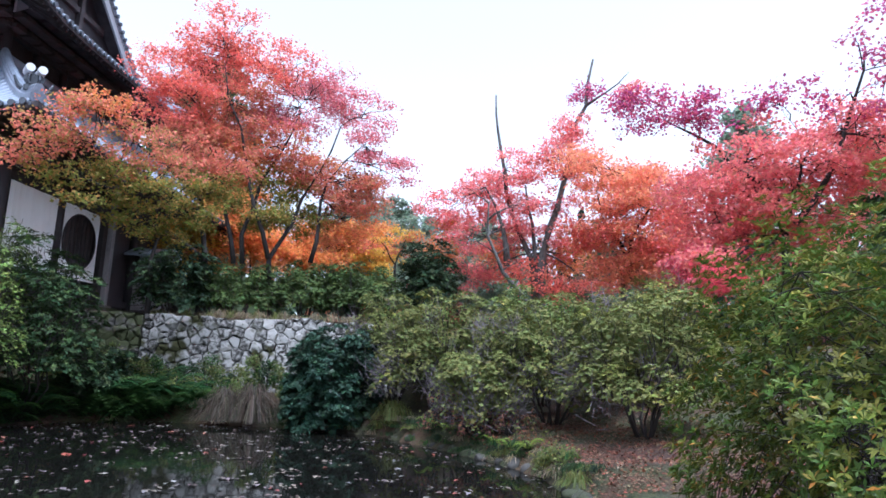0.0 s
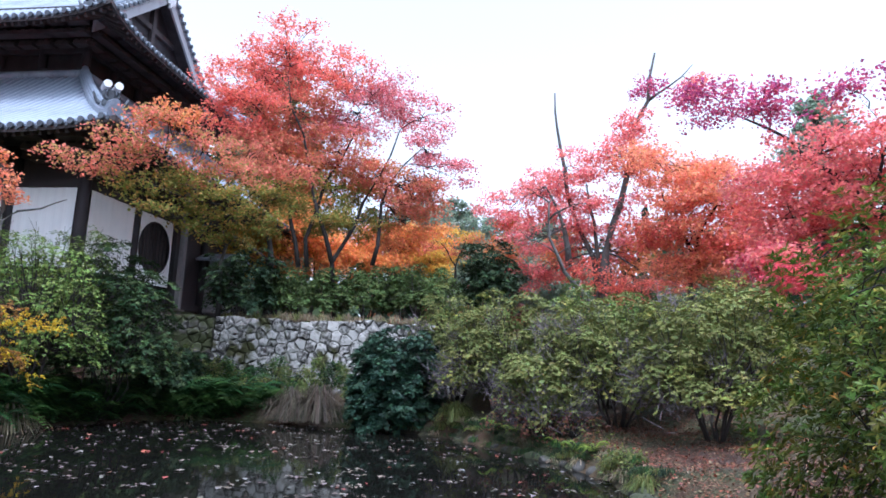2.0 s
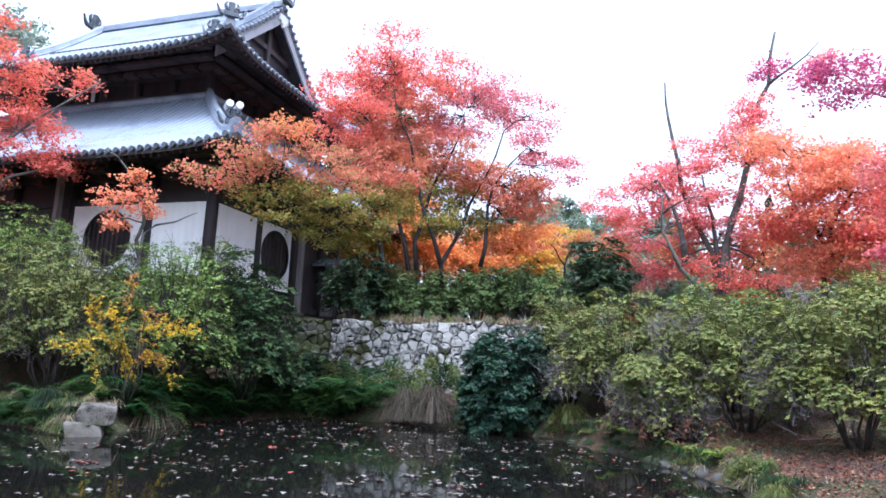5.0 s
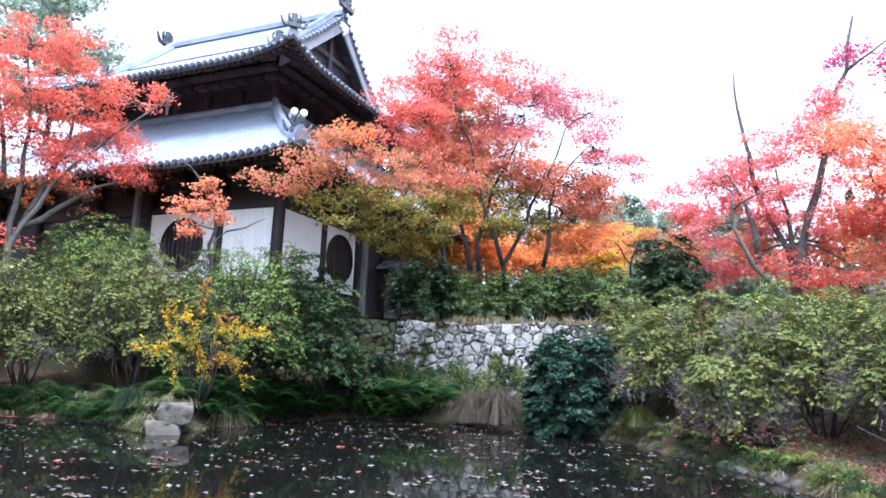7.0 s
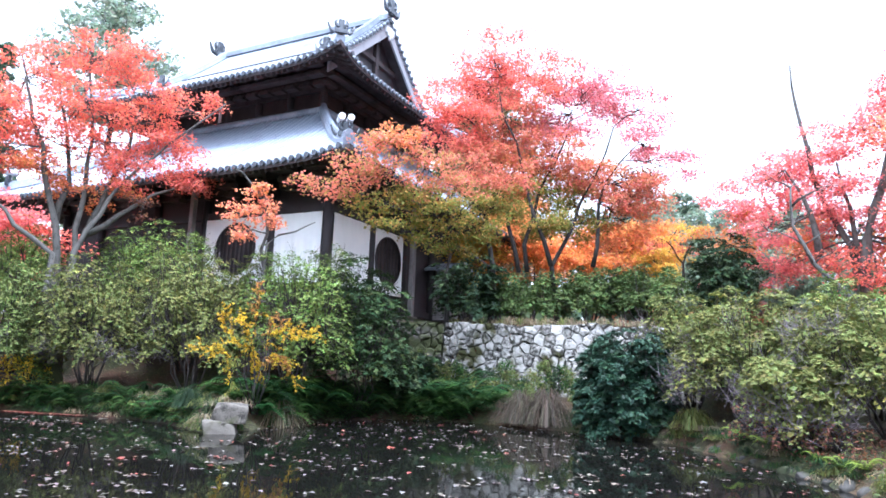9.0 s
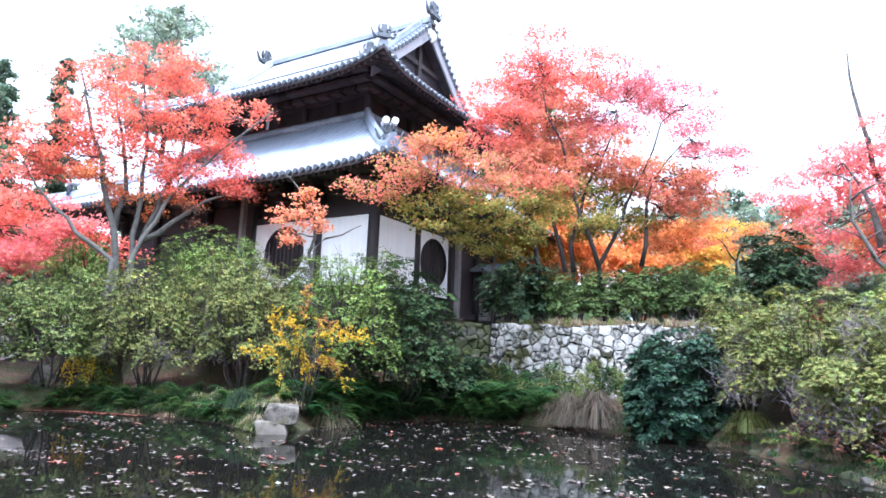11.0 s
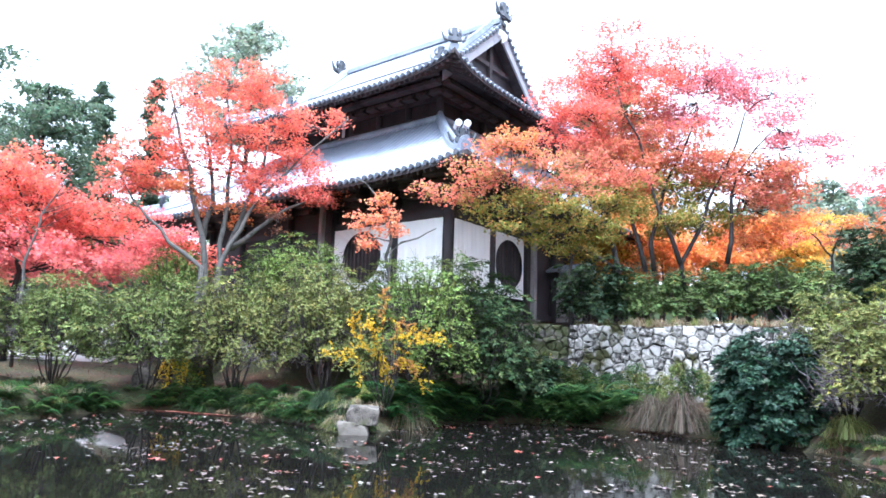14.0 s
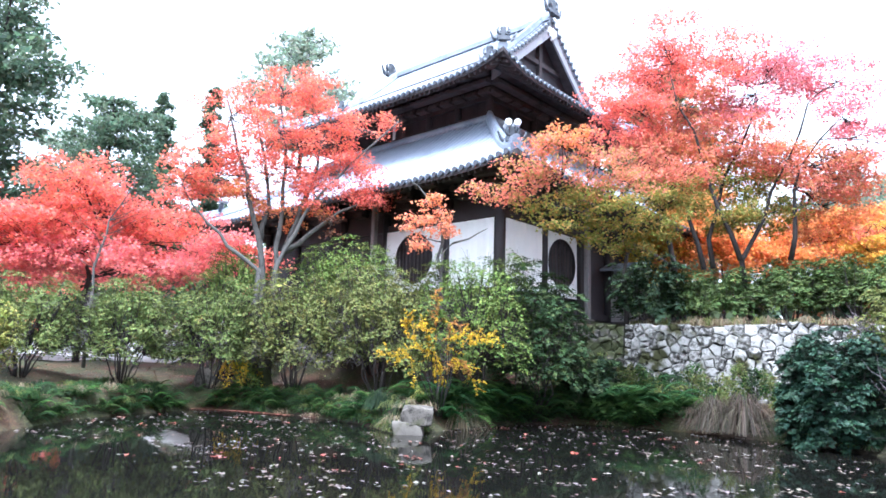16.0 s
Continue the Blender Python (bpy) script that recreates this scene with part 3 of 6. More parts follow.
# slatted fence and small roofed side wall behind the post
side_wall = thing("side_wall", hall_pose @ pose(HX + 0.2, 1.6, 0), "low plank side wall under a narrow tiled roof", "wall")
for k in range(9):
    b = Build()
    b.box((0, 0, 0), (1.2, 0.04, 0.17), None, 0.01)
    part("plank", b.mesh("plank", M_POST), side_wall, "", Matrix.Translation((0.6, 0, 0.35 + k * 0.2)))
for x in (0.0, 1.2):
    b = Build()
    b.box((0, 0, 1.2), (0.14, 0.14, 2.4), None, 0.015)
    part("post", b.mesh("post", M_WOOD), side_wall, "", pose(x, 0.08, 0))
b = Build()
rt = Matrix.Rotation(radians(8), 3, "Y")
for sy in (-1, 1):
    b.box((0.7, sy * 0.32, 2.5), (1.7, 0.75, 0.09), Matrix.Rotation(radians(-24 * sy), 3, "X"), 0.01)
part("small_roof", b.mesh("small_roof", M_TILE), side_wall, "pale tiled coping roof")

# ---- retaining wall of fitted stones ----
def clip(poly, nx_, ny_, c):
    out = []
    for (ax_, ay_), (bx_, by_) in zip(poly, poly[1:] + poly[:1]):
        da, db = ax_ * nx_ + ay_ * ny_ - c, bx_ * nx_ + by_ * ny_ - c
        if da <= 0:
            out.append((ax_, ay_))
        if da * db < 0:
            t = da / (da - db)
            out.append((ax_ + (bx_ - ax_) * t, ay_ + (by_ - ay_) * t))
    return out


def stone_wall(name, label, start, end, z0, z1, size, material, seed, batter=0.12):
    rng = np.random.default_rng(seed)
    a, b = Vector((*start, 0)), Vector((*end, 0))
    length = (b - a).length
    ux = (b - a).normalized()
    out = Vector((ux.y, -ux.x, 0))
    wall = thing(name, Matrix.Identity(4), label, "stone wall", kind="structure")
    rows = max(2, int((z1 - z0) / size))
    seeds = []
    for r in range(rows + 1):
        x = -0.2 + rng.random() * size
        while x < length + 0.2:
            seeds.append((x, z0 + (r + 0.5 + rng.normal() * 0.22) * (z1 - z0) / rows))
            x += size * (0.7 + 1.1 * rng.random())
    small = [(rng.random() * length, z0 + rng.random() * (z1 - z0)) for _ in range(int(len(seeds) * 0.3))]
    seeds += small
    def cell(i):
        sx, sz = seeds[i]
        top = z1 + 0.05 * math.sin(sx * 1.7) + 0.04 * math.sin(sx * 4.1)
        poly = [(max(0, sx - 1.2), max(z0, sz - 1.2)), (min(length, sx + 1.2), max(z0, sz - 1.2)), (min(length, sx + 1.2), min(top, sz + 1.2)), (max(0, sx - 1.2), min(top, sz + 1.2))]
        for j, (ox, oz) in enumerate(seeds):
            if j == i or abs(ox - sx) > 1.6 or abs(oz - sz) > 1.6:
                continue
            poly = clip(poly, ox - sx, oz - sz, (ox * ox + oz * oz - sx * sx - sz * sz) / 2)
            if len(poly) < 3:
                return None
        return poly

    for _ in range(2):  # even the stones out a little
        moved = []
        for i, sd_ in enumerate(seeds):
            poly = cell(i)
            if poly:
                c_ = (sum(p[0] for p in poly) / len(poly), sum(p[1] for p in poly) / len(poly))
                moved.append((sd_[0] * 0.45 + c_[0] * 0.55, sd_[1] * 0.45 + c_[1] * 0.55))
        seeds = moved
    for i in range(len(seeds)):
        poly = cell(i)
        if not poly:
            continue
        cx, cz = sum(p[0] for p in poly) / len(poly), sum(p[1] for p in poly) / len(poly)
        area = abs(sum(p[0] * q[1] - q[0] * p[1] for p, q in zip(poly, poly[1:] + poly[:1]))) / 2
        if area < 0.012:
            continue
        rad = math.sqrt(area)
        edge = []  # break the straight edges
        for (px, pz), (qx, qz) in zip(poly, poly[1:] + poly[:1]):
            edge.append((px, pz))
            l = math.hypot(qx - px, qz - pz)
            if l > 0.09:
                u = 0.35 + 0.3 * rng.random()
                w = 0.10 * l * (rng.random() - 0.25)
                edge.append((px + (qx - px) * u - (qz - pz) / l * w, pz + (qz - pz) * u + (qx - px) / l * w))
        poly = edge
        proud = 0.05 + 0.10 * rng.random()
        n = len(poly)
        tilt, lean = rng.normal() * 0.07, rng.normal() * 0.07 - 0.04
        cut = [0.4 + 1.5 * rng.random() ** 2 for _ in range(n)]
        vv = []
        for shrink, dep in ((0.008, -0.22), (0.012, proud * 0.35), (0.022, proud * 0.85), (0.05, proud)):
            for k, (px, pz) in enumerate(poly):
                dx, dz = cx - px, cz - pz
                l = max(math.hypot(dx, dz), 1e-4)
                s = min(shrink * cut[k], l * 0.6)
                X, Z = px + dx / l * s - cx, pz + dz / l * s - cz
                D = dep + (X * tilt + Z * lean if dep > 0 else 0) + rng.normal() * 0.007
                vv.append(Vector((X, -D, Z)))
        vv.append(Vector((rng.normal() * 0.05 * rad, -(proud + abs(rng.normal()) * 0.02), rng.normal() * 0.05 * rad)))
        ff = []
        for r in range(3):
            for k in range(n):
                j = (k + 1) % n
                ff.append((r * n + k, r * n + j, (r + 1) * n + j, (r + 1) * n + k))
        ff += [(3 * n + k, 3 * n + (k + 1) % n, 4 * n) for k in range(n)]
        me = mesh_from("stone", vv, ff, material)
        basis = Matrix((( ux.x, -out.x, 0, 0), (ux.y, -out.y, 0, 0), (0, 0, 1, 0), (0, 0, 0, 1)))
        loc = a + ux * cx + Vector((0, 0, cz)) + out * (batter * (z1 - cz))
        part("stone", me, wall, "", Matrix.Translation(loc) @ basis)
    bk = Build()
    bk.add([a + out * -0.05 + Vector((0, 0, z0 - 0.4)), b + out * -0.05 + Vector((0, 0, z0 - 0.4)), b + out * -0.05 + Vector((0, 0, z1 - 0.06)), a + out * -0.05 + Vector((0, 0, z1 - 0.06)),
            a - out * 0.5 + Vector((0, 0, z0 - 0.4)), b - out * 0.5 + Vector((0, 0, z0 - 0.4)), b - out * 0.5 + Vector((0, 0, z1 - 0.06)), a - out * 0.5 + Vector((0, 0, z1 - 0.06))],
           [(0, 1, 2, 3), (5, 4, 7, 6), (3, 2, 6, 7), (1, 5, 6, 2), (4, 0, 3, 7)])
    part("wall_core", bk.mesh("wall_core", M_JOINT), wall)


stone_wall("stone_wall", "rough retaining wall of fitted pale grey stones with moss", (-9.2, 20.15), (-1.6, 20.45), 0.4, 2.92, 0.33, M_STONE, 5)
# the wall's left stretch: moss, with its shade also put into darker stone colour
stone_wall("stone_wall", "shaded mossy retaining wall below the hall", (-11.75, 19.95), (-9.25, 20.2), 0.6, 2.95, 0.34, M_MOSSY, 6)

# ---- foliage ----
HUES = {  # leaf colours: (main, second, share of second)
    "r": ((0.74, 0.185, 0.15), (0.78, 0.25, 0.16), 0.3),
    "v": ((0.75, 0.19, 0.145), (0.78, 0.27, 0.15), 0.35),
    "q": ((0.82, 0.29, 0.19), (0.83, 0.36, 0.18), 0.4),
    "k": ((0.83, 0.24, 0.24), (0.84, 0.31, 0.25), 0.3),
    "h": ((0.78, 0.125, 0.185), (0.80, 0.16, 0.2), 0.3),
    "p": ((0.66, 0.215, 0.245), (0.68, 0.27, 0.27), 0.4),
    "s": ((0.64, 0.19, 0.135), (0.52, 0.23, 0.115), 0.4),
    "c": ((0.70, 0.235, 0.165), (0.42, 0.27, 0.10), 0.42),
    "o": ((0.76, 0.255, 0.12), (0.64, 0.30, 0.11), 0.4),
    "b": ((0.82, 0.31, 0.12), (0.82, 0.42, 0.12), 0.4),
    "y": ((0.76, 0.46, 0.09), (0.64, 0.44, 0.08), 0.4),
    "g": ((0.245, 0.25, 0.06), (0.46, 0.29, 0.085), 0.3),
    "m": ((0.16, 0.075, 0.06), (0.24, 0.12, 0.07), 0.4),
    "w": ((0.42, 0.09, 0.21), (0.58, 0.11, 0.19), 0.4),
    "lime": ((0.22, 0.25, 0.065), (0.30, 0.29, 0.075), 0.4),
    "green": ((0.145, 0.185, 0.062), (0.185, 0.22, 0.068), 0.35),
    "bright": ((0.155, 0.225, 0.06), (0.2, 0.255, 0.066), 0.35),
    "olive": ((0.165, 0.188, 0.062), (0.21, 0.215, 0.068), 0.35),
    "deep": ((0.020, 0.048, 0.030), (0.042, 0.082, 0.046), 0.4),
    "dull": ((0.032, 0.056, 0.030), (0.06, 0.088, 0.038), 0.35),
    # haze: the pale veil of distance is mixed into these leaf colours
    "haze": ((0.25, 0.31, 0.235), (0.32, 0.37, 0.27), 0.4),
    "gold": ((0.66, 0.47, 0.035), (0.60, 0.36, 0.05), 0.2),
    "straw": ((0.26, 0.21, 0.14), (0.36, 0.30, 0.2), 0.4),
    "fern": ((0.034, 0.08, 0.025), (0.072, 0.13, 0.034), 0.4),
    "hedge": ((0.042, 0.074, 0.032), (0.075, 0.11, 0.04), 0.35),
    "lime_fern": ((0.20, 0.25, 0.05), (0.29, 0.29, 0.06), 0.4),
    "tawny": ((0.42, 0.20, 0.06), (0.46, 0.29, 0.08), 0.4),
    "trimmed": ((0.09, 0.135, 0.048), (0.135, 0.18, 0.056), 0.35),
    "conifer": ((0.105, 0.155, 0.10), (0.145, 0.19, 0.12), 0.4),
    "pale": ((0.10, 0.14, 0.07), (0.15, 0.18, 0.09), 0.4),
}


def leaf_colours(rng, n, hue, spread=0.25):
    a, b, share = HUES[hue]
    pick = rng.random(n)[:, None] < share
    c = np.where(pick, np.array(b), np.array(a))
    c = c * (1 + spread * (rng.random((n, 1)) * 2 - 1)) * (1 + 0.12 * (rng.random((n, 3)) * 2 - 1))
    return np.clip(c, 0.004, 0.9)


def leaf_quads(rng, centres, size, width=0.5, up=0.6, droop=0.0, dirs=None):
    """Kite-shaped, slightly folded leaves at the centres; up: how far the blades lie flat."""
    n = len(centres)
    d = rng.normal(size=(n, 3)) if dirs is None else dirs + rng.normal(size=(n, 3)) * 0.35
    d[:, 2] = d[:, 2] * (1 - up * 0.8) - droop
    d /= np.linalg.norm(d, axis=1, keepdims=True) + 1e-9
    nrm = rng.normal(size=(n, 3)) * (1 - up)
    nrm[:, 2] += up + 0.05
    s = np.cross(d, nrm)
    s /= np.linalg.norm(s, axis=1, keepdims=True) + 1e-9
    L = (size * (0.65 + 0.7 * rng.random(n)))[:, None]
    W = L * width * (0.8 + 0.4 * rng.random(n))[:, None]
    fold = np.cross(s, d) * L * 0.12
    return np.stack([centres - d * L * 0.5, centres + s * W * 0.5 + fold, centres + d * L * 0.5, centres - s * W * 0.5 + fold], 1)


def foliage_mesh(name, groups, material):
    """groups: list of (quads, colours)."""
    q = np.concatenate([g[0] for g in groups])
    c = np.concatenate([g[1] for g in groups])
    me = quads(name, q, material)
    at = me.color_attributes.new("leaf_colour", "FLOAT_COLOR", "POINT")
    col = np.ones((len(q), 4, 4), np.float32)
    col[:, :, :3] = c[:, None, :]
    at.data.foreach_set("color", col.ravel())
    return me


def wobble(path, rng, amount):
    out = [Vector(path[0])]
    for a, b in zip(path, path[1:]):
        a, b = Vector(a), Vector(b)
        mid = (a + b) / 2 + Vector(rng.normal(size=3)) * amount * (b - a).length
        out += [mid, b]
    return out


SPARSE = {"w": 0.11, "p": 0.85, "v": 0.85, "m": 0.5}


def maple(label, stems, lobes, seed, density=1.0, leaf=0.10, r0=0.13, bark=None, group="", twigs=1.0, pad=0.75, flat=0.28):
    """A maple: stems with given courses, limbs that reach into flat layered pads of leaves."""
    rng = np.random.default_rng(seed)
    x0, y0, _ = stems[0][0]
    zb = gz(x0, y0) - 0.05
    base = Vector((x0, y0, zb))
    tree = thing("maple_tree", Matrix.Translation(base), label, "tree", group)
    wood, nodes = Build(), []
    for k, st in enumerate(stems):
        course = [Vector(p) for p in st]
        if k == 0 or (course[0] - Vector(stems[0][0])).length > 0.6 and course[0].z < stems[0][0][2] + 1.3:
            foot = course[0].copy()
            foot.z = gz(foot.x, foot.y) - 0.05
            if foot.z < course[0].z - 0.05:
                course = [foot] + course
        course = wobble(course, rng, 0.05)
        n = len(course)
        ra = r0 * (1.0 if k == 0 else 0.3 if course[0].z > stems[0][0][2] + 4 else 0.72)
        rad = [ra * (1 - 0.8 * i / (n - 1)) for i in range(n)]
        wood.tube([p - base for p in course], rad, 8)
        for i, p in enumerate(course):
            if i >= n * 0.3:
                nodes.append((p, rad[i]))
    groups = []
    for lx, ly, lz, rx, rz, hue in lobes:
        rx, rz = rx * 1.14, rz * 1.14
        c0 = Vector((lx, ly, lz))
        near = min(nodes, key=lambda q: (q[0] - c0).length + (2.0 if q[0].z > c0.z + 0.5 else 0))
        limb = wobble([near[0], near[0].lerp(c0, 0.5) + Vector((0, 0, 0.12)), c0], rng, 0.06)
        r = min(near[1] * 0.6, 0.05)
        wood.tube([p - base for p in limb], [r * (1 - 0.75 * i / (len(limb) - 1)) for i in range(len(limb))], 5)
        ry = min(rx, 1.5)
        count = max(4, int(density * SPARSE.get(hue, 1.0) * 12.5 * rx * (rz + 0.35)))
        for _ in range(count):
            v = rng.normal(size=3)
            v *= rng.random() ** 0.4 / np.linalg.norm(v)
            pc = np.array(c0) + v * np.array((rx, ry, rz))
            pr = pad * (0.55 + 0.6 * rng.random())
            if rng.random() < 0.75 * twigs:
                a = limb[int(rng.integers(1, len(limb)))] - base
                e = Vector(pc) - base
                tw = wobble([a, a.lerp(e, 0.55) + Vector((0, 0, 0.08)), e], rng, 0.08)
                wood.tube(tw, [0.017, 0.013, 0.010, 0.008, 0.005], 4, False)
            nl = int(190 * (pr / 0.75) ** 2 * (0.10 / leaf) ** 1.3)
            ang = rng.random(nl) * 2 * np.pi
            rr = pr * np.sqrt(rng.random(nl)) * (0.75 + 0.35 * np.sin(ang * 3 + rng.random() * 6))
            off = np.stack([np.cos(ang) * rr, np.sin(ang) * rr, rng.normal(size=nl) * flat * pr * 0.6 - 0.16 * rr * rr], -1)
            groups.append((leaf_quads(rng, pc + off - np.array(base), leaf, 0.75, 0.55, 0.1), leaf_colours(rng, nl, hue)))
    part("trunk", wood.mesh("trunk", bark or M_BARK, True), tree)
    part("crown", foliage_mesh("crown", groups, M_LEAF), tree)
    return tree


def whorls(rng, t, axis, m, leaf, width, splay):
    """Rosettes of m pointed, folded leaves at the points t, each round its own axis."""
    n = len(t)
    side = np.cross(axis, np.array((0.31, 0.87, 0.12)))
    side /= np.linalg.norm(side, axis=1, keepdims=True) + 1e-9
    other = np.cross(axis, side)
    ang = (np.arange(m) * 2.4)[None, :] + rng.random((n, 1)) * 6.28 + rng.normal(size=(n, m)) * 0.3
    up = splay * (0.35 + 0.9 * rng.random((n, m)))
    d = (side[:, None, :] * np.cos(ang)[..., None] + other[:, None, :] * np.sin(ang)[..., None]) + axis[:, None, :] * up[..., None]
    d = d.reshape(-1, 3)
    d /= np.linalg.norm(d, axis=1, keepdims=True) + 1e-9
    o = np.repeat(axis, m, 0)
    sv = np.cross(d, o)
    sv /= np.linalg.norm(sv, axis=1, keepdims=True) + 1e-9
    nv = np.cross(sv, d)
    L = (leaf * (0.6 + 0.7 * rng.random(n * m)))[:, None]
    W = L * width * 0.5
    b = np.repeat(t, m, 0)
    return np.stack([b, b + d * L * 0.55 + sv * W + nv * L * 0.08, b + d * L - nv * L * 0.06, b + d * L * 0.55 - sv * W + nv * L * 0.08], 1)


def mound(label, x, y, z0, z1, rx, ry, hue, seed, leaves=22000, leaf=0.062, width=0.5, clump=0.24, accent=("lime", 0.08), dead=0.0, rag=0.12, material=None, name="azalea_shrub", thin=0.35, low=-0.42):
    """A clipped shrub: stems fanning from the foot, branches to many small domed clumps of leaf rosettes; z0 is the underside of the foliage."""
    rng = np.random.default_rng(seed)
    zb = gz(x, y)
    base = Vector((x, y, zb - 0.03))
    ob = thing(name, Matrix.Translation(base), label, "shrub")
    z0, z1 = max(z0 - zb, -0.3 if low < -0.8 else 0.05), z1 - zb
    zc = z0 + 0.40 * (z1 - z0)
    hi, lo = z1 - zc, zc - z0
    ph = rng.random(6) * 6.28
    area = 4.2 * (rx * ry + (rx + ry) * (z1 - z0) * 0.5) / 2
    n = int(area / (clump * clump * 1.25))
    a = (np.arange(n) * 2.39996 + rng.normal(size=n) * 0.25) % (2 * np.pi)
    sn = np.clip(low + (0.99 - low) * (np.arange(n) + 0.5) / n + rng.normal(size=n) * 0.05, -0.9, 0.995)
    e = np.arcsin(sn)
    lump = 1 + rag * (np.sin(2 * a + ph[0]) * np.cos(2 * e + ph[1]) + 0.7 * np.sin(5 * a + ph[2]) * np.sin(4 * e + ph[3])) + rng.normal(size=n) * 0.055
    dirs = np.stack([np.cos(a) * np.cos(e) ** 0.5, np.sin(a) * np.cos(e) ** 0.5, np.sin(e)], -1)
    half = np.stack([np.full(n, rx), np.full(n, ry), np.where(sn > 0, hi, lo)], -1)
    cen = dirs * half * (lump - clump * 0.18)[:, None]
    cen[:, 2] += zc
    nrm = dirs / half
    nrm /= np.linalg.norm(nrm, axis=1, keepdims=True)
    nrm = nrm * 0.6 + np.array((0, 0, 0.75)) + rng.normal(size=nrm.shape) * 0.12
    nrm /= np.linalg.norm(nrm, axis=1, keepdims=True)
    bare = (rng.random(n) < dead * np.clip(1.35 - 0.9 * (sn + 0.4), 0.25, 1.2))
    size = clump * (0.7 + 0.6 * rng.random(n))
    tone = 0.80 + 0.34 * rng.random(n)
    m = 6
    share = np.where(bare, 0.06, 1.0) * size ** 2 * np.where(sn < 0.05, 1 - thin, 1.0)
    pick = rng.choice(n, size=leaves // m, p=share / share.sum())
    u = np.sqrt(rng.random(len(pick)))
    w = rng.random(len(pick)) * 2 * np.pi
    pn = nrm[pick]
    s1 = np.cross(pn, np.array((0.2, 0.9, 0.15)))
    s1 /= np.linalg.norm(s1, axis=1, keepdims=True)
    s2 = np.cross(pn, s1)
    rad = (size[pick] * u)[:, None]
    t = cen[pick] + s1 * np.cos(w)[:, None] * rad + s2 * np.sin(w)[:, None] * rad + pn * (size[pick] * 0.42 * (1 - u ** 2))[:, None]
    deep = rng.random(len(pick)) < 0.2  # leaves further in, behind the outer clumps
    inner = np.array((0, 0, zc)) + (t - np.array((0, 0, zc))) * (0.62 + 0.3 * rng.random((len(pick), 1)))
    t = np.where(deep[:, None], inner, t) + rng.normal(size=t.shape) * 0.02
    t[:, 2] = np.maximum(t[:, 2], 0.05 if low > -0.8 else 0.06 - zb)
    axis_ = pn * 0.7 + np.array((0, 0, 0.7)) + (s1 * np.cos(w)[:, None] + s2 * np.sin(w)[:, None]) * (0.7 * u)[:, None] + rng.normal(size=t.shape) * 0.2
    axis_ /= np.linalg.norm(axis_, axis=1, keepdims=True)
    q = whorls(rng, t, axis_, m, leaf, width, 0.45)
    core = cen[rng.integers(n, size=4000)] - np.array((0, 0, zc))
    core = np.array((0, 0, zc)) + core * (0.58 + 0.25 * rng.random((4000, 1))) + rng.normal(size=(4000, 3)) * 0.08
    q_core, col_core = leaf_quads(rng, core, 0.11, 0.6, 0.3), leaf_colours(rng, 4000, hue, 0.2)
    col = leaf_colours(rng, len(t), hue, 0.15) * tone[pick][:, None]
    if accent:
        sel = (rng.random(n) < accent[1])[pick] & (rng.random(len(pick)) < 0.8)
        col[sel] = leaf_colours(rng, int(sel.sum()), accent[0])
    col = col.repeat(m, 0) * (1 + 0.14 * (rng.random((len(t) * m, 1)) * 2 - 1))
    wood, bush = Build(), Build()
    stems = []
    for k in range(11):
        an = k * 2.4 + rng.random() * 0.5
        f = Vector((math.cos(an) * 0.10 * rx, math.sin(an) * 0.10 * ry, 0))
        r_ = 0.35 + 0.5 * rng.random()
        tip = Vector((math.cos(an) * rx * r_, math.sin(an) * ry * r_, zc + hi * 0.35 * (1 - r_)))
        st = wobble([f, f.lerp(tip, 0.45) + Vector((0, 0, 0.08 * z1)), tip], rng, 0.08)
        wood.tube(st, [0.026, 0.022, 0.018, 0.014, 0.009], 5)
        stems.append(st)
    for k in range(n):
        c = Vector(cen[k])
        st = min(stems, key=lambda p: (p[4] - c).length)
        o = st[int(rng.integers(2, 5))]
        wood.tube([o, o.lerp(c, 0.55) + Vector(rng.normal(size=3)) * 0.05, c], [0.013, 0.009, 0.005], 4, False)
        for _ in range(22 if bare[k] else 2):
            p = c + Vector(rng.normal(size=3)) * size[k] * 0.55 - Vector(nrm[k]) * size[k] * 0.5
            g = p + Vector(rng.normal(size=3)) * size[k] * 0.55 + Vector(nrm[k]) * size[k] * 0.7
            (bush if bare[k] else wood).tube([p, p.lerp(g, 0.5) + Vector(rng.normal(size=3)) * 0.03, g], [0.006, 0.0045, 0.003], 3, False)
    part("stem", wood.mesh("stem", M_TWIG, True), ob, "many thin dark stems and twigs")["kind"] = "stuff"
    if bush.v:
        part("brushwood", bush.mesh("brushwood", M_DEAD_TWIG), ob, "leafless purplish twigs")["kind"] = "stuff"
    part("foliage", foliage_mesh("foliage", [(q, np.clip(col, 0.004, 0.9)), (q_core, col_core)], material or M_SHRUB), ob)
    return ob


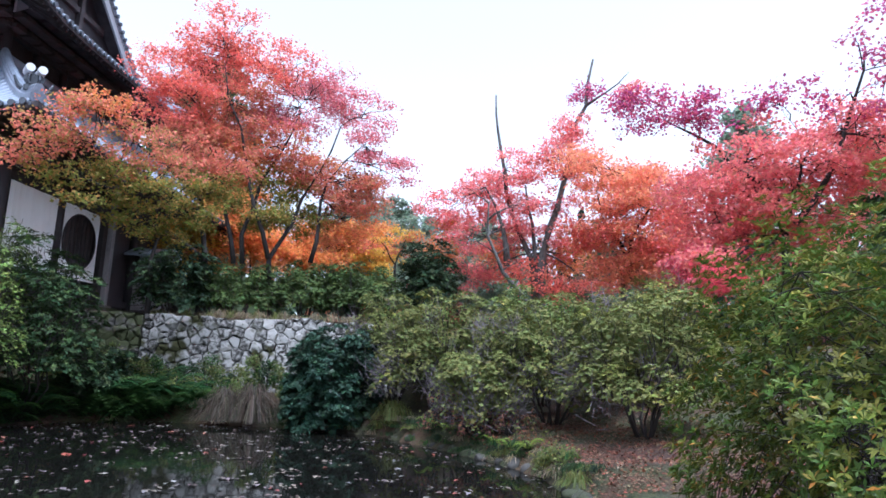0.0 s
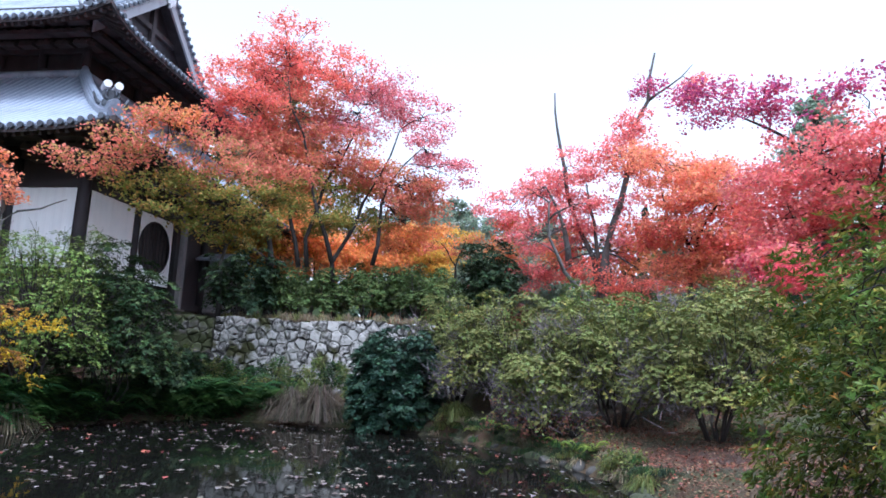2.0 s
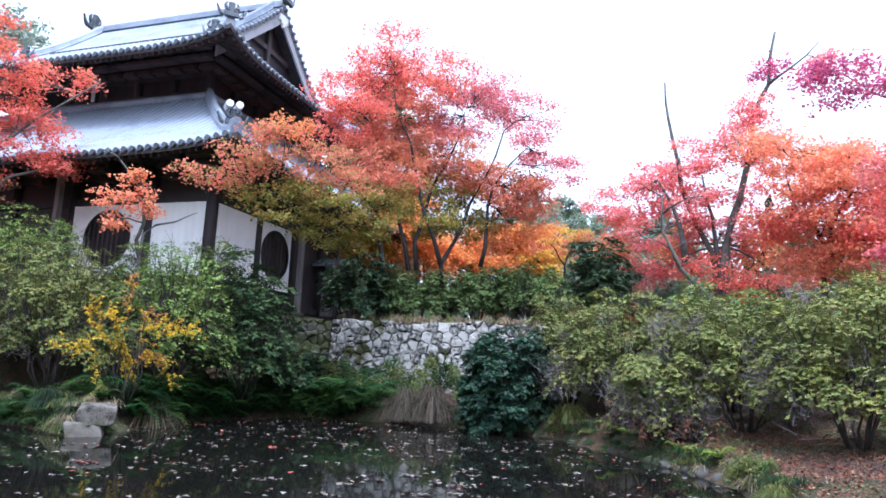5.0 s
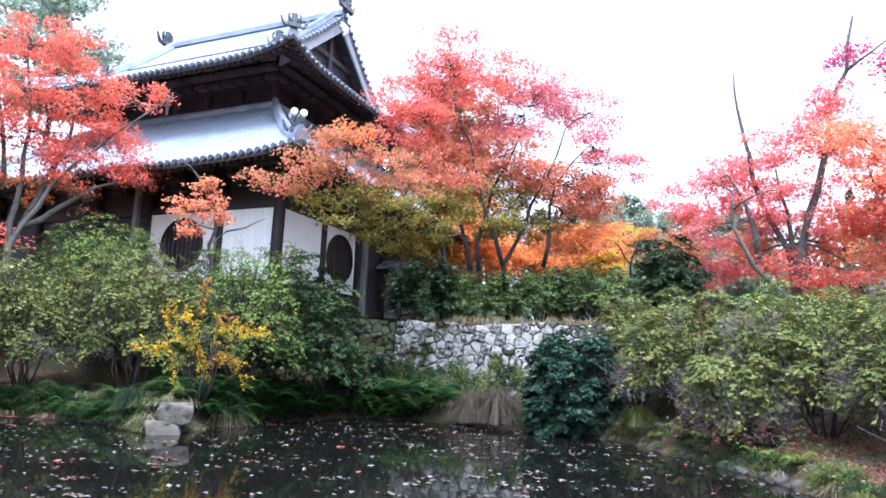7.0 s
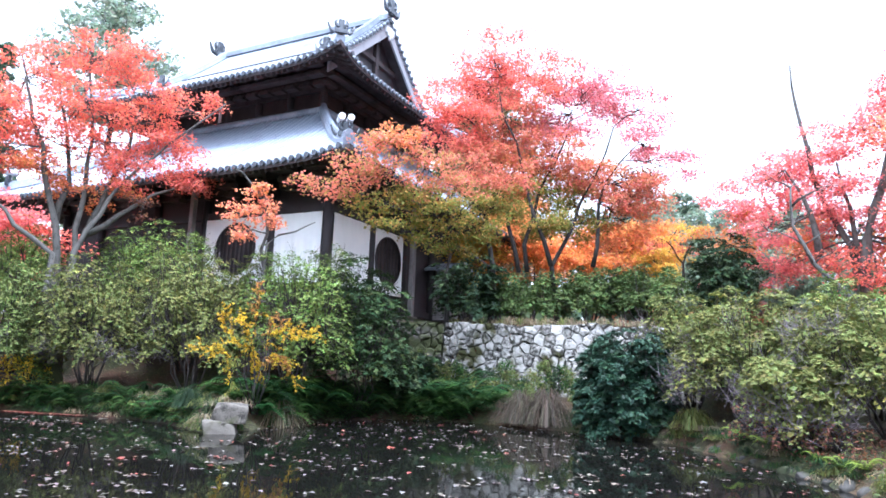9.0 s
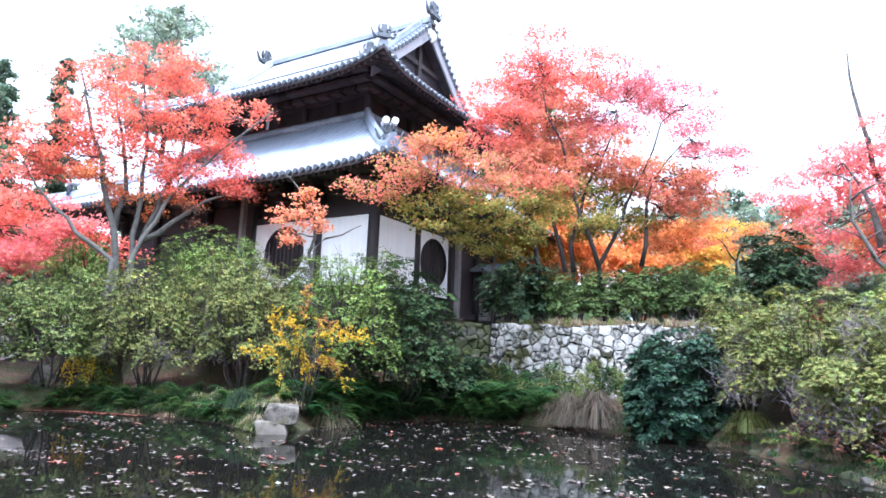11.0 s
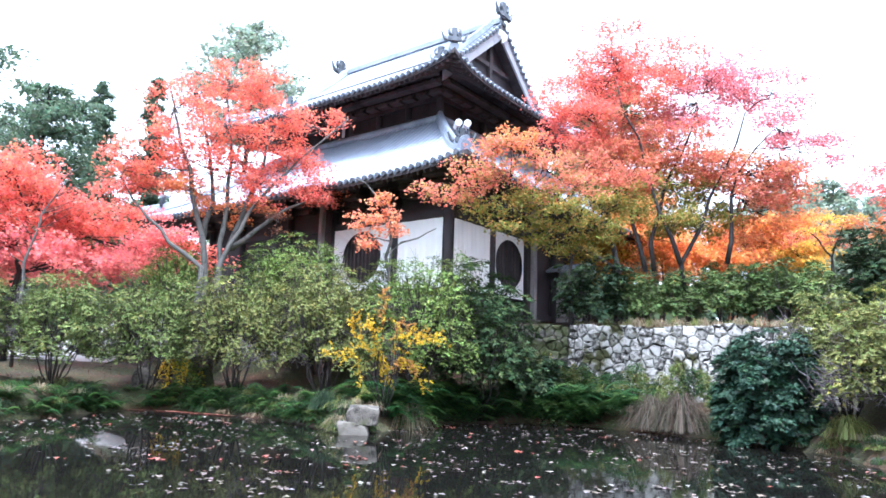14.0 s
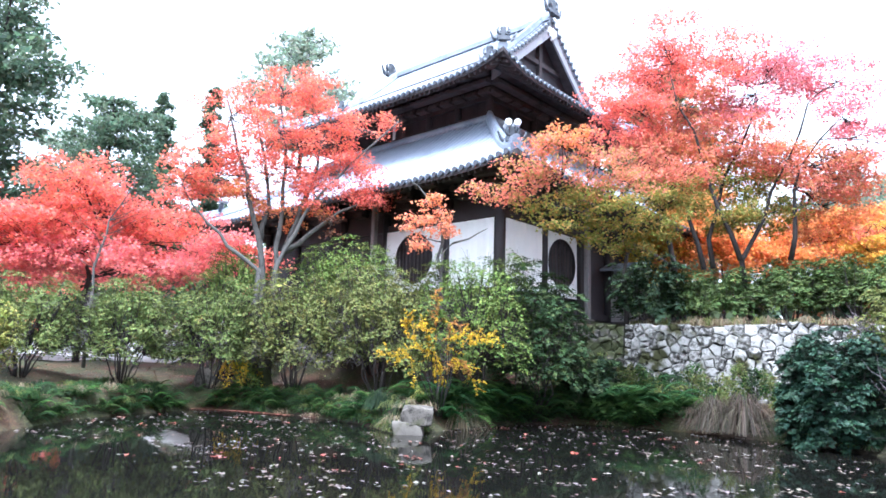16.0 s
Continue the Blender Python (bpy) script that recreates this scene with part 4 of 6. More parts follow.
def conifer(label, x, y, z1, r, seed, hue="conifer", shape="cone", name="conifer_tree"):
    rng = np.random.default_rng(seed)
    zb = gz(x, y)
    ob = thing(name, pose(x, y, zb), label, "tree")
    h = z1 - zb
    wood = Build()
    wood.tube(wobble([(0, 0, 0), (0.1, 0, h * 0.5), (0, 0.05, h * 0.97)], rng, 0.01), [0.3, 0.22, 0.18, 0.1, 0.03], 8)
    groups = []
    n = int(34 + h * 2.2)
    for i in range(n):
        if shape == "cone":
            u = 0.12 + 0.88 * (i / n)
            reach = r * (1.25 * (1 - u) ** 0.7 + 0.06)
        elif shape == "pine":
            u = 0.62 + 0.38 * rng.random()
            reach = r * (0.55 + 0.6 * math.sin(math.pi * min(1, (u - 0.58) / 0.42)))
        else:
            u = 0.25 + 0.75 * rng.random()
            reach = r * math.sqrt(max(0.05, 1 - ((u - 0.6) / 0.42) ** 2)) * (0.6 + 0.5 * rng.random())
        an = rng.random() * 6.28
        p0 = Vector((0, 0, u * h * 0.97))
        tip = p0 + Vector((math.cos(an) * reach, math.sin(an) * reach, 0.12 * reach if shape != "cone" else -0.15 * reach))
        wood.tube([p0, p0.lerp(tip, 0.5) + Vector((0, 0, 0.06)), tip], [0.05, 0.03, 0.012], 4, False)
        m = int((80 if shape == "pine" else 150) * (0.4 + reach / r))
        k = rng.random(m) ** 0.6
        c = np.array(p0) + (np.array(tip) - np.array(p0)) * k[:, None] + rng.normal(size=(m, 3)) * np.array((0.3, 0.3, 0.10 if shape == "pine" else 0.22)) * (0.4 + 0.28 * reach)
        groups.append((leaf_quads(rng, c, 0.34, 0.5, 0.3, 0.1), leaf_colours(rng, m, hue, 0.3)))
    part("trunk", wood.mesh("trunk", M_BARK, True), ob)
    part("crown", foliage_mesh("crown", groups, M_LEAF), ob)
    return ob


BIG_MAPLE = [
    (-8.4, 22.5, 13.3, 1.6, 1.0, 'r'),
    (-9.3, 22.1, 11.9, 1.7, 1.0, 'r'),
    (-6.7, 23.0, 12.4, 1.8, 0.9, 'r'),
    (-5.1, 23.5, 12.0, 1.5, 0.8, 'p'),
    (-3.3, 23.8, 11.1, 1.3, 0.7, 'p'),
    (-7.9, 22.6, 10.5, 2.3, 0.9, 's'),
    (-5.7, 23.3, 10.6, 1.9, 0.9, 'p'),
    (-3.1, 23.8, 9.7, 1.3, 0.7, 'p'),
    (-2.3, 23.9, 8.8, 0.8, 0.5, 'p'),
    (-9.1, 22.2, 9.1, 1.6, 0.9, 's'),
    (-7.1, 22.9, 8.7, 1.9, 0.8, 'o'),
    (-5.0, 23.5, 8.4, 1.6, 0.8, 'o'),
    (-3.4, 23.8, 8.2, 1.1, 0.6, 'm'),
    (-4.1, 24.7, 7.0, 1.4, 1.0, 'o'),
    (-6.2, 23.2, 6.9, 2.4, 0.7, 'g'),
    (-8.5, 22.5, 7.8, 1.3, 0.9, 'g'),
    (-9.9, 20.8, 11.3, 0.7, 0.5, 'r'),
    (-10.0, 20.7, 10.5, 0.6, 0.4, 'r'),
    (-9.4, 21.0, 9.8, 0.9, 0.6, 'r'),
    (-9.0, 21.2, 10.7, 0.8, 0.6, 'r'),
    (-8.6, 21.3, 9.2, 0.9, 0.6, 's'),
    (-6.2, 22.2, 9.2, 1.2, 0.6, 's'),
    (-6.5, 22.6, 7.8, 1.2, 0.5, 'g'),
    (-5.0, 23.0, 8.4, 1.2, 0.6, 's'),
    (-3.9, 23.2, 7.5, 1.1, 0.6, 's'),
    (-5.9, 22.7, 6.6, 1.1, 0.3, 'g'),
    (-7.5, 22.3, 6.8, 0.8, 0.4, 'g'),
    (-3.2, 23.3, 8.0, 0.9, 0.5, 's'),
]
ARM_MAPLE = [
    (-8.5, 15.2, 7.8, 0.7, 0.4, 'o'),
    (-9.1, 14.8, 7.4, 0.7, 0.3, 'c'),
    (-8.3, 16.4, 7.5, 0.8, 0.5, 'c'),
    (-9.3, 14.1, 6.7, 0.7, 0.3, 'c'),
    (-8.6, 15.1, 6.7, 0.9, 0.3, 'c'),
    (-10.0, 13.6, 6.0, 0.5, 0.2, 'c'),
    (-9.5, 14.0, 6.1, 0.5, 0.2, 'c'),
    (-7.7, 16.7, 6.7, 1.0, 0.5, 'c'),
    (-8.7, 16.2, 6.3, 1.0, 0.3, 'g'),
    (-9.1, 14.8, 5.8, 0.7, 0.2, 'g'),
    (-7.8, 16.6, 5.9, 1.0, 0.4, 'g'),
    (-7.5, 18.1, 6.5, 0.8, 0.5, 'g'),
    (-7.9, 17.9, 5.5, 0.8, 0.3, 'g'),
    (-8.4, 16.4, 5.5, 0.6, 0.2, 'g'),
    (-7.1, 18.3, 5.7, 0.8, 0.4, 'g'),
    (-7.5, 18.1, 7.6, 0.8, 0.5, 's'),
    (-8.3, 16.4, 5.1, 0.5, 0.2, 'g'),
    (-8.6, 15.1, 5.3, 0.5, 0.1, 'g'),
    (-8.1, 17.9, 5.0, 0.7, 0.2, 'g'),
    (-6.7, 18.4, 6.5, 0.8, 0.4, 'g'),
    (-6.5, 18.5, 7.3, 0.7, 0.4, 's'),
]
BACK_MAPLE = [
    (-12.1, 28.5, 6.7, 1.6, 1.2, 'y'),
    (-9.8, 29.4, 7.0, 1.9, 1.2, 'b'),
    (-7.7, 30.0, 6.6, 1.6, 1.0, 'b'),
    (-5.7, 30.5, 7.2, 1.9, 1.2, 'b'),
    (-3.9, 30.8, 7.7, 1.4, 1.0, 'b'),
    (-10.1, 29.3, 8.5, 1.7, 1.1, 'b'),
    (-3.4, 30.8, 6.6, 1.1, 0.7, 'y'),
]
SMALL_MAPLE = [
    (-11.5, 13.2, 5.7, 0.5, 0.3, 'q'),
    (-11.8, 12.9, 5.2, 0.6, 0.3, 'q'),
    (-11.4, 13.3, 5.2, 0.4, 0.3, 'q'),
    (-11.9, 12.8, 4.7, 0.4, 0.1, 'q'),
    (-11.6, 13.1, 5.9, 0.2, 0.2, 'o'),
]
LEFT_MAPLE = [
    (-18.5, 12.9, 10.7, 1.7, 0.7, 'v'),
    (-19.3, 11.5, 9.4, 1.3, 0.8, 'v'),
    (-17.8, 13.8, 10.0, 1.4, 0.8, 'v'),
    (-18.6, 12.6, 8.9, 1.7, 0.8, 'v'),
    (-16.7, 15.0, 9.5, 1.0, 0.5, 'v'),
    (-16.1, 15.7, 9.9, 0.5, 0.2, 'v'),
    (-19.6, 11.1, 8.5, 1.0, 0.5, 'v'),
    (-17.2, 14.5, 8.0, 1.3, 0.6, 'r'),
    (-16.7, 15.1, 7.1, 0.9, 0.4, 'r'),
    (-17.7, 13.9, 7.1, 1.1, 0.7, 'r'),
    (-18.7, 12.5, 7.7, 1.4, 0.7, 'v'),
    (-19.5, 11.1, 7.2, 1.1, 0.5, 'v'),
    (-20.0, 10.3, 7.2, 0.9, 0.3, 's'),
    (-17.3, 14.4, 6.1, 0.8, 0.3, 'm'),
    (-18.1, 13.4, 6.4, 1.0, 0.5, 'o'),
    (-19.1, 11.9, 10.2, 1.1, 0.6, 'v'),
    (-18.0, 13.5, 10.8, 1.0, 0.6, 'v'),
    (-19.8, 10.6, 7.9, 1.1, 0.5, 'v'),
    (-19.5, 12.1, 7.9, 1.2, 0.7, 'v'),
    (-18.5, 13.6, 8.1, 1.1, 0.7, 'v'),
    (-19.3, 12.5, 6.9, 1.3, 0.6, 'o'),
    (-17.6, 14.1, 8.9, 1.1, 0.6, 'v'),
    (-20.0, 10.3, 6.7, 1.0, 0.4, 'r'),
    (-17.1, 15.4, 8.3, 0.9, 0.5, 'r'),
    (-16.4, 15.4, 7.3, 0.8, 0.4, 'r'),
]
RED_LEFT = [
    (-24.5, 8.6, 7.3, 2.0, 0.9, 'v'),
    (-24.1, 9.7, 6.5, 2.2, 1.1, 'r'),
    (-24.8, 7.9, 6.0, 2.0, 1.0, 'r'),
    (-23.4, 11.4, 5.8, 2.1, 0.8, 'r'),
    (-24.5, 8.7, 5.0, 2.6, 0.8, 'k'),
    (-23.7, 10.6, 4.5, 2.8, 0.7, 'k'),
    (-22.7, 12.7, 5.3, 1.2, 0.7, 'k'),
    (-24.8, 7.8, 4.5, 1.7, 0.9, 'k'),
    (-25.0, 7.1, 5.1, 1.1, 1.1, 'k'),
    (-25.3, 5.9, 5.0, 1.7, 1.7, 'r'),
    (-23.1, 13.9, 6.1, 1.1, 0.7, 'k'),
    (-22.6, 14.7, 5.2, 1.1, 0.7, 'r'),
    (-22.2, 13.5, 4.7, 1.1, 0.5, 'k'),
]
RED_GROVE = [
    (2.3, 24.9, 9.2, 1.5, 0.8, 'k'),
    (3.8, 24.7, 9.8, 1.3, 0.8, 'k'),
    (1.2, 25.0, 8.3, 1.4, 0.9, 'k'),
    (3.1, 24.8, 7.8, 1.9, 0.9, 'k'),
    (4.8, 24.5, 11.2, 0.8, 1.1, 'k'),
    (4.6, 24.6, 9.2, 1.5, 1.0, 'r'),
    (6.8, 24.0, 12.5, 0.7, 0.5, 'k'),
    (5.5, 24.4, 12.9, 0.9, 0.6, 'w'),
    (1.5, 25.0, 6.7, 1.4, 0.8, 'k'),
    (2.5, 24.9, 5.2, 1.2, 0.6, 'r'),
    (4.0, 24.7, 4.6, 1.1, 0.4, 'r'),
    (-0.1, 27.0, 8.2, 1.2, 0.8, 'k'),
    (-0.4, 27.0, 6.9, 1.1, 0.7, 'o'),
    (3.8, 25.7, 6.7, 1.6, 0.8, 'k'),
    (1.2, 27.0, 5.6, 1.4, 0.7, 'k'),
    (5.1, 26.5, 6.2, 1.4, 1.0, 'o'),
    (5.6, 25.4, 5.1, 1.2, 0.6, 'r'),
    (2.6, 26.9, 6.6, 1.4, 0.8, 'o'),
]
ORANGE_RIGHT = [
    (5.5, 21.3, 8.4, 1.6, 0.8, 'q'),
    (6.5, 21.0, 7.9, 1.2, 0.7, 'q'),
    (6.0, 21.2, 7.1, 1.6, 0.8, 'q'),
    (5.9, 21.2, 6.0, 1.7, 0.8, 'q'),
    (5.1, 21.4, 6.5, 1.1, 0.8, 'r'),
    (7.0, 20.9, 5.8, 1.2, 0.8, 'r'),
    (5.8, 21.2, 4.9, 1.7, 0.6, 'q'),
    (7.1, 20.8, 4.8, 1.0, 0.6, 'q'),
    (7.8, 21.6, 6.6, 1.1, 1.0, 'r'),
    (8.1, 21.5, 8.0, 1.0, 0.8, 'r'),
    (7.9, 20.5, 5.3, 0.9, 0.8, 'k'),
]
RED_RIGHT = [
    (6.3, 15.8, 5.3, 1.1, 0.8, 'k'),
    (6.4, 15.7, 6.2, 1.0, 0.5, 'k'),
    (7.4, 15.3, 6.8, 1.3, 0.9, 'k'),
    (8.3, 14.8, 6.7, 1.5, 1.0, 'k'),
    (9.0, 14.4, 7.2, 1.2, 0.7, 'k'),
    (6.4, 15.7, 4.5, 0.8, 0.7, 'h'),
    (8.1, 15.0, 5.9, 1.4, 0.8, 'k'),
    (7.2, 15.4, 5.9, 1.1, 0.8, 'k'),
    (9.1, 14.4, 6.3, 1.1, 0.8, 'k'),
    (10.0, 13.8, 6.8, 1.3, 1.1, 'k'),
    (6.1, 15.9, 3.9, 0.6, 0.6, 'h'),
    (6.2, 14.7, 3.7, 0.7, 0.5, 'h'),
    (6.1, 14.8, 4.1, 0.6, 0.5, 'k'),
    (7.1, 16.0, 4.8, 1.0, 0.8, 'k'),
    (7.8, 15.6, 5.0, 1.0, 0.7, 'k'),
    (8.7, 15.2, 5.2, 1.1, 0.7, 'k'),
]
SPRAY_RIGHT = [
    (5.0, 15.2, 7.9, 1.0, 0.3, 'w'),
    (5.7, 15.0, 8.2, 0.6, 0.3, 'w'),
    (6.0, 14.8, 7.6, 0.6, 0.4, 'w'),
    (4.4, 15.4, 8.5, 0.5, 0.3, 'w'),
    (8.9, 13.3, 8.6, 1.0, 0.8, 'w'),
    (8.7, 13.5, 7.8, 0.9, 0.4, 'w'),
    (7.5, 14.1, 7.8, 0.7, 0.3, 'w'),
    (9.5, 12.9, 8.4, 1.1, 1.1, 'w'),
]
THIN_MAPLE = [
    (-2.6, 28.9, 7.4, 0.7, 0.4, 'y'),
    (-2.0, 28.9, 6.7, 0.6, 0.3, 's'),
    (-2.9, 28.9, 6.5, 0.6, 0.3, 'y'),
    (-3.4, 28.8, 6.9, 0.5, 0.3, 's'),
    (-1.8, 28.9, 7.5, 0.4, 0.2, 'y'),
]
BIG_STEMS = [
    [(-5.9, 22.1, 3.6), (-6.1, 22.1, 5.1), (-5.4, 22.3, 6.5), (-4.7, 22.4, 8.2), (-4.0, 22.5, 10.1)],
    [(-6.1, 22.0, 5.1), (-6.7, 21.8, 6.9), (-7.3, 21.6, 9.6), (-8.0, 21.4, 11.8)],
    [(-7.0, 22.1, 4.9), (-6.8, 22.2, 7.0), (-6.1, 22.4, 8.9), (-5.5, 22.5, 10.9)],
    [(-7.3, 22.1, 4.9), (-7.7, 22.0, 6.6), (-8.0, 21.9, 8.0), (-8.7, 21.6, 10.0)],
    [(-4.8, 22.7, 5.1), (-4.6, 22.7, 6.6), (-4.4, 22.8, 8.1), (-3.3, 23.0, 9.5)],
]
ARM_STEMS = [
    [(-8.1, 21.5, 4.4), (-8.2, 21.5, 5.7), (-7.9, 20.3, 6.6), (-9.0, 19.9, 7.6), (-10.2, 19.2, 8.9)],
    [(-8.2, 21.5, 5.0), (-8.6, 18.4, 5.4), (-9.6, 17.9, 6.3), (-10.8, 17.2, 6.7), (-11.7, 16.6, 6.6)],
    [(-9.4, 20.6, 3.9), (-9.3, 20.6, 5.5), (-9.0, 18.7, 6.3), (-10.3, 18.0, 7.1)],
]
SMALL_STEMS = [
    [(-11.4, 13.4, 3.8), (-11.4, 13.4, 4.8), (-11.5, 13.3, 5.7), (-12.0, 12.9, 6.4), (-12.2, 12.6, 6.5)],
    [(-11.3, 13.3, 4.5), (-10.8, 13.8, 4.9), (-10.4, 14.1, 5.2)],
]
LEFT_STEMS = [
    [(-18.6, 12.7, 3.7), (-18.7, 12.5, 5.3), (-19.0, 12.1, 6.9), (-19.2, 11.7, 8.3), (-19.4, 11.4, 9.6)],
    [(-18.5, 13.0, 3.8), (-18.5, 13.0, 5.2), (-18.4, 13.1, 6.5), (-18.4, 13.1, 8.0), (-18.6, 12.9, 10.0), (-18.6, 12.9, 11.4)],
    [(-18.1, 12.8, 4.5), (-18.0, 13.0, 5.1), (-17.7, 13.4, 6.2), (-17.3, 14.0, 7.3), (-16.7, 14.6, 8.3), (-15.6, 15.7, 9.9)],
    [(-18.2, 12.2, 4.3), (-18.7, 11.3, 5.0), (-19.1, 10.8, 5.7), (-19.5, 10.0, 6.9)],
    [(-18.5, 13.3, 5.0), (-18.3, 13.6, 6.1), (-18.1, 13.9, 7.3), (-17.9, 14.1, 8.8), (-17.6, 14.4, 10.5)],
    [(-19.0, 12.7, 5.2), (-18.9, 12.9, 6.6), (-19.1, 12.7, 8.4), (-19.3, 12.3, 10.2)],
    [(-18.3, 13.3, 5.1), (-17.8, 13.9, 5.8), (-17.2, 14.6, 6.6), (-16.6, 15.3, 7.2)],
]
RED_LEFT_STEMS = [
    [(-24.3, 9.3, 3.3), (-24.3, 9.2, 4.9), (-24.3, 9.4, 6.3), (-24.4, 8.9, 7.3)],
]
RED_LEFT_SNAG = [(-22.3, 8.8, 3.6), (-22.3, 8.9, 4.9), (-22.2, 9.0, 5.8), (-22.0, 9.6, 7.1)]
GROVE_STEMS = [
    [(3.6, 24.7, 4.2), (3.7, 24.7, 6.1), (4.2, 24.6, 7.8), (4.7, 24.5, 9.9), (5.3, 24.4, 12.0), (5.6, 24.4, 14.0)],
    [(5.3, 24.4, 12.0), (6.0, 24.3, 12.5), (6.9, 24.0, 13.3)],
    [(3.4, 25.1, 5.0), (2.7, 25.2, 7.2), (2.2, 25.2, 9.5), (1.9, 25.2, 11.2), (1.8, 25.2, 12.7)],
    [(3.5, 24.8, 5.0), (3.3, 24.8, 7.2), (3.0, 24.8, 8.8)],
    [(2.3, 24.4, 5.5), (2.1, 24.4, 7.0), (1.4, 24.5, 8.6)],
]
GROVE_SNAG = [(2.9, 21.8, 3.7), (1.9, 21.9, 4.9), (1.4, 22.0, 6.1), (1.4, 22.0, 7.3)]
ORANGE_STEMS = [
    [(5.8, 21.2, 4.2), (6.0, 21.2, 5.5), (6.3, 21.1, 6.5), (6.7, 21.0, 7.4)],
    [(5.9, 21.2, 5.5), (5.2, 21.4, 6.7), (5.0, 21.4, 7.7)],
]
RIGHT_STEMS = [
    [(8.0, 15.0, 3.6), (7.9, 15.0, 4.9), (7.8, 15.1, 5.9), (7.0, 15.5, 6.7), (6.3, 15.8, 7.6), (5.6, 16.1, 8.1)],
    [(7.9, 15.0, 4.9), (8.2, 14.9, 6.0), (8.3, 14.8, 7.1)],
    [(7.9, 14.5, 5.1), (8.6, 14.1, 6.3), (9.0, 13.8, 7.8), (9.3, 13.7, 9.1)],
]
THIN_STEMS = [
    [(-2.3, 28.9, 5.2), (-2.3, 28.9, 6.1), (-2.7, 28.9, 6.8), (-3.1, 28.8, 7.2)],
    [(-2.3, 28.9, 6.1), (-2.0, 28.9, 6.9), (-1.8, 28.9, 7.5)],
]

maple("large maple with red crown fading to orange and olive", BIG_STEMS, BIG_MAPLE, 11, 0.85, 0.088, 0.125)
maple("spreading maple with coral and olive leaves before the hall", ARM_STEMS, ARM_MAPLE, 12, 1.3, 0.085, 0.13, pad=0.55)
maple("glowing orange maple behind the terrace hedge", [[(-9.0, 29.5, 4.0), (-9.0, 29.5, 6.5)], [(-5.0, 30.5, 4.0), (-5.2, 30.5, 7.0)]], BACK_MAPLE, 13, 1.1, 0.13, 0.12, pad=0.9)
maple("slim young maple with hanging bright orange leaves", SMALL_STEMS, SMALL_MAPLE, 14, 2.2, 0.085, 0.06, M_GREY_BARK, pad=0.35)
maple("open vermilion maple with grey lichened limbs", LEFT_STEMS, LEFT_MAPLE, 15, 0.95, 0.085, 0.145, M_GREY_BARK, pad=0.55)
maple("broad low red maple behind the azaleas", RED_LEFT_STEMS, RED_LEFT, 16, 0.72, 0.12, 0.12, pad=0.9)
maple("grove maple with rosy leaves and bare upper limbs", GROVE_STEMS, RED_GROVE, 17, 0.62, 0.10, 0.2, M_GREY_BARK)
maple("rounded orange maple on the slope", ORANGE_STEMS, ORANGE_RIGHT, 18, 0.85, 0.10, 0.11, pad=0.8)
maple("crimson maple with thin wine-red outer sprays", RIGHT_STEMS, RED_RIGHT + SPRAY_RIGHT, 19, 0.85, 0.09, 0.11, pad=0.7)
maple("small thin maple with sparse yellow-brown leaves", THIN_STEMS, THIN_MAPLE, 20, 0.7, 0.09, 0.07, pad=0.5)

GREEN, SLOPE = "clipped green azalea mound on open stems", "loose olive azalea on the slope above the pond"
MOUNDS = [  # x, y, underside, top, half width, half depth, hue, leaves in thousands, label
    (-20.00, 6.30, 0.40, 3.50, 1.62, 1.26, "green", 24, GREEN),
    (-18.90, 8.50, 0.40, 3.60, 1.56, 1.21, "green", 24, GREEN),
    (-18.10, 10.75, 0.45, 3.80, 1.66, 1.26, "green", 24, GREEN),
    (-15.75, 12.00, -0.05, 3.92, 1.62, 1.31, "olive", 27, "green azalea mound with open lower stems"),
    (-13.00, 12.80, -0.25, 4.20, 1.67, 1.26, "olive", 30, "yellow-green azalea mound above the bank"),
    (-10.70, 13.80, -0.10, 4.42, 1.78, 1.26, "bright", 30, "fresh green rounded azalea below the hall"),
    (-19.90, 12.50, 2.30, 5.20, 1.32, 1.05, "bright", 14, "bright green clipped mound behind the maple"),
    (-16.70, 14.50, 2.60, 5.40, 2.26, 1.26, "bright", 24, "bright green clipped mound behind the maple"),
    (-17.60, 4.60, 0.65, 2.60, 0.79, 0.79, "lime", 8, "small yellow-green azalea at the yard edge"),
    (-14.70, 14.20, 0.40, 3.90, 1.50, 1.05, "green", 14, "green azalea close under the hall front"),
    (-1.30, 17.60, 0.38, 3.50, 1.23, 1.05, "olive", 20, SLOPE),
    (0.15, 15.90, 0.33, 3.30, 1.68, 1.26, "olive", 30, SLOPE),
    (2.35, 14.30, 0.23, 3.25, 1.40, 1.26, "olive", 28, SLOPE),
    (3.60, 11.95, 0.08, 2.95, 1.23, 1.16, "olive", 28, "azalea mound with bare greyish twigs on its flank"),
    (2.60, 17.00, 1.18, 3.75, 1.34, 1.05, "bright", 14, SLOPE),
    (4.75, 15.30, 1.18, 3.75, 1.51, 1.16, "lime", 18, "yellow-green azalea with greyish bare twigs"),
    (0.75, 13.35, 0.03, 2.00, 0.80, 0.73, "olive", 9, "low twiggy azalea over the bank, half leafless"),
]
for i, (x, y, z0, z1, rx, ry, hue, leaves, label) in enumerate(MOUNDS):
    slope = x > -2
    mound(label, x, y, z0, z1, rx, ry, hue, 100 + i, leaves * 1280, 0.05 if slope else 0.046, clump=0.23 if slope else 0.2, rag=0.15 if slope else 0.10,
          accent=("lime", 0.12 if slope else 0.03), dead=0.9 if z1 < 2.2 and slope else 0.3 if slope else 0.04, thin=0.3)
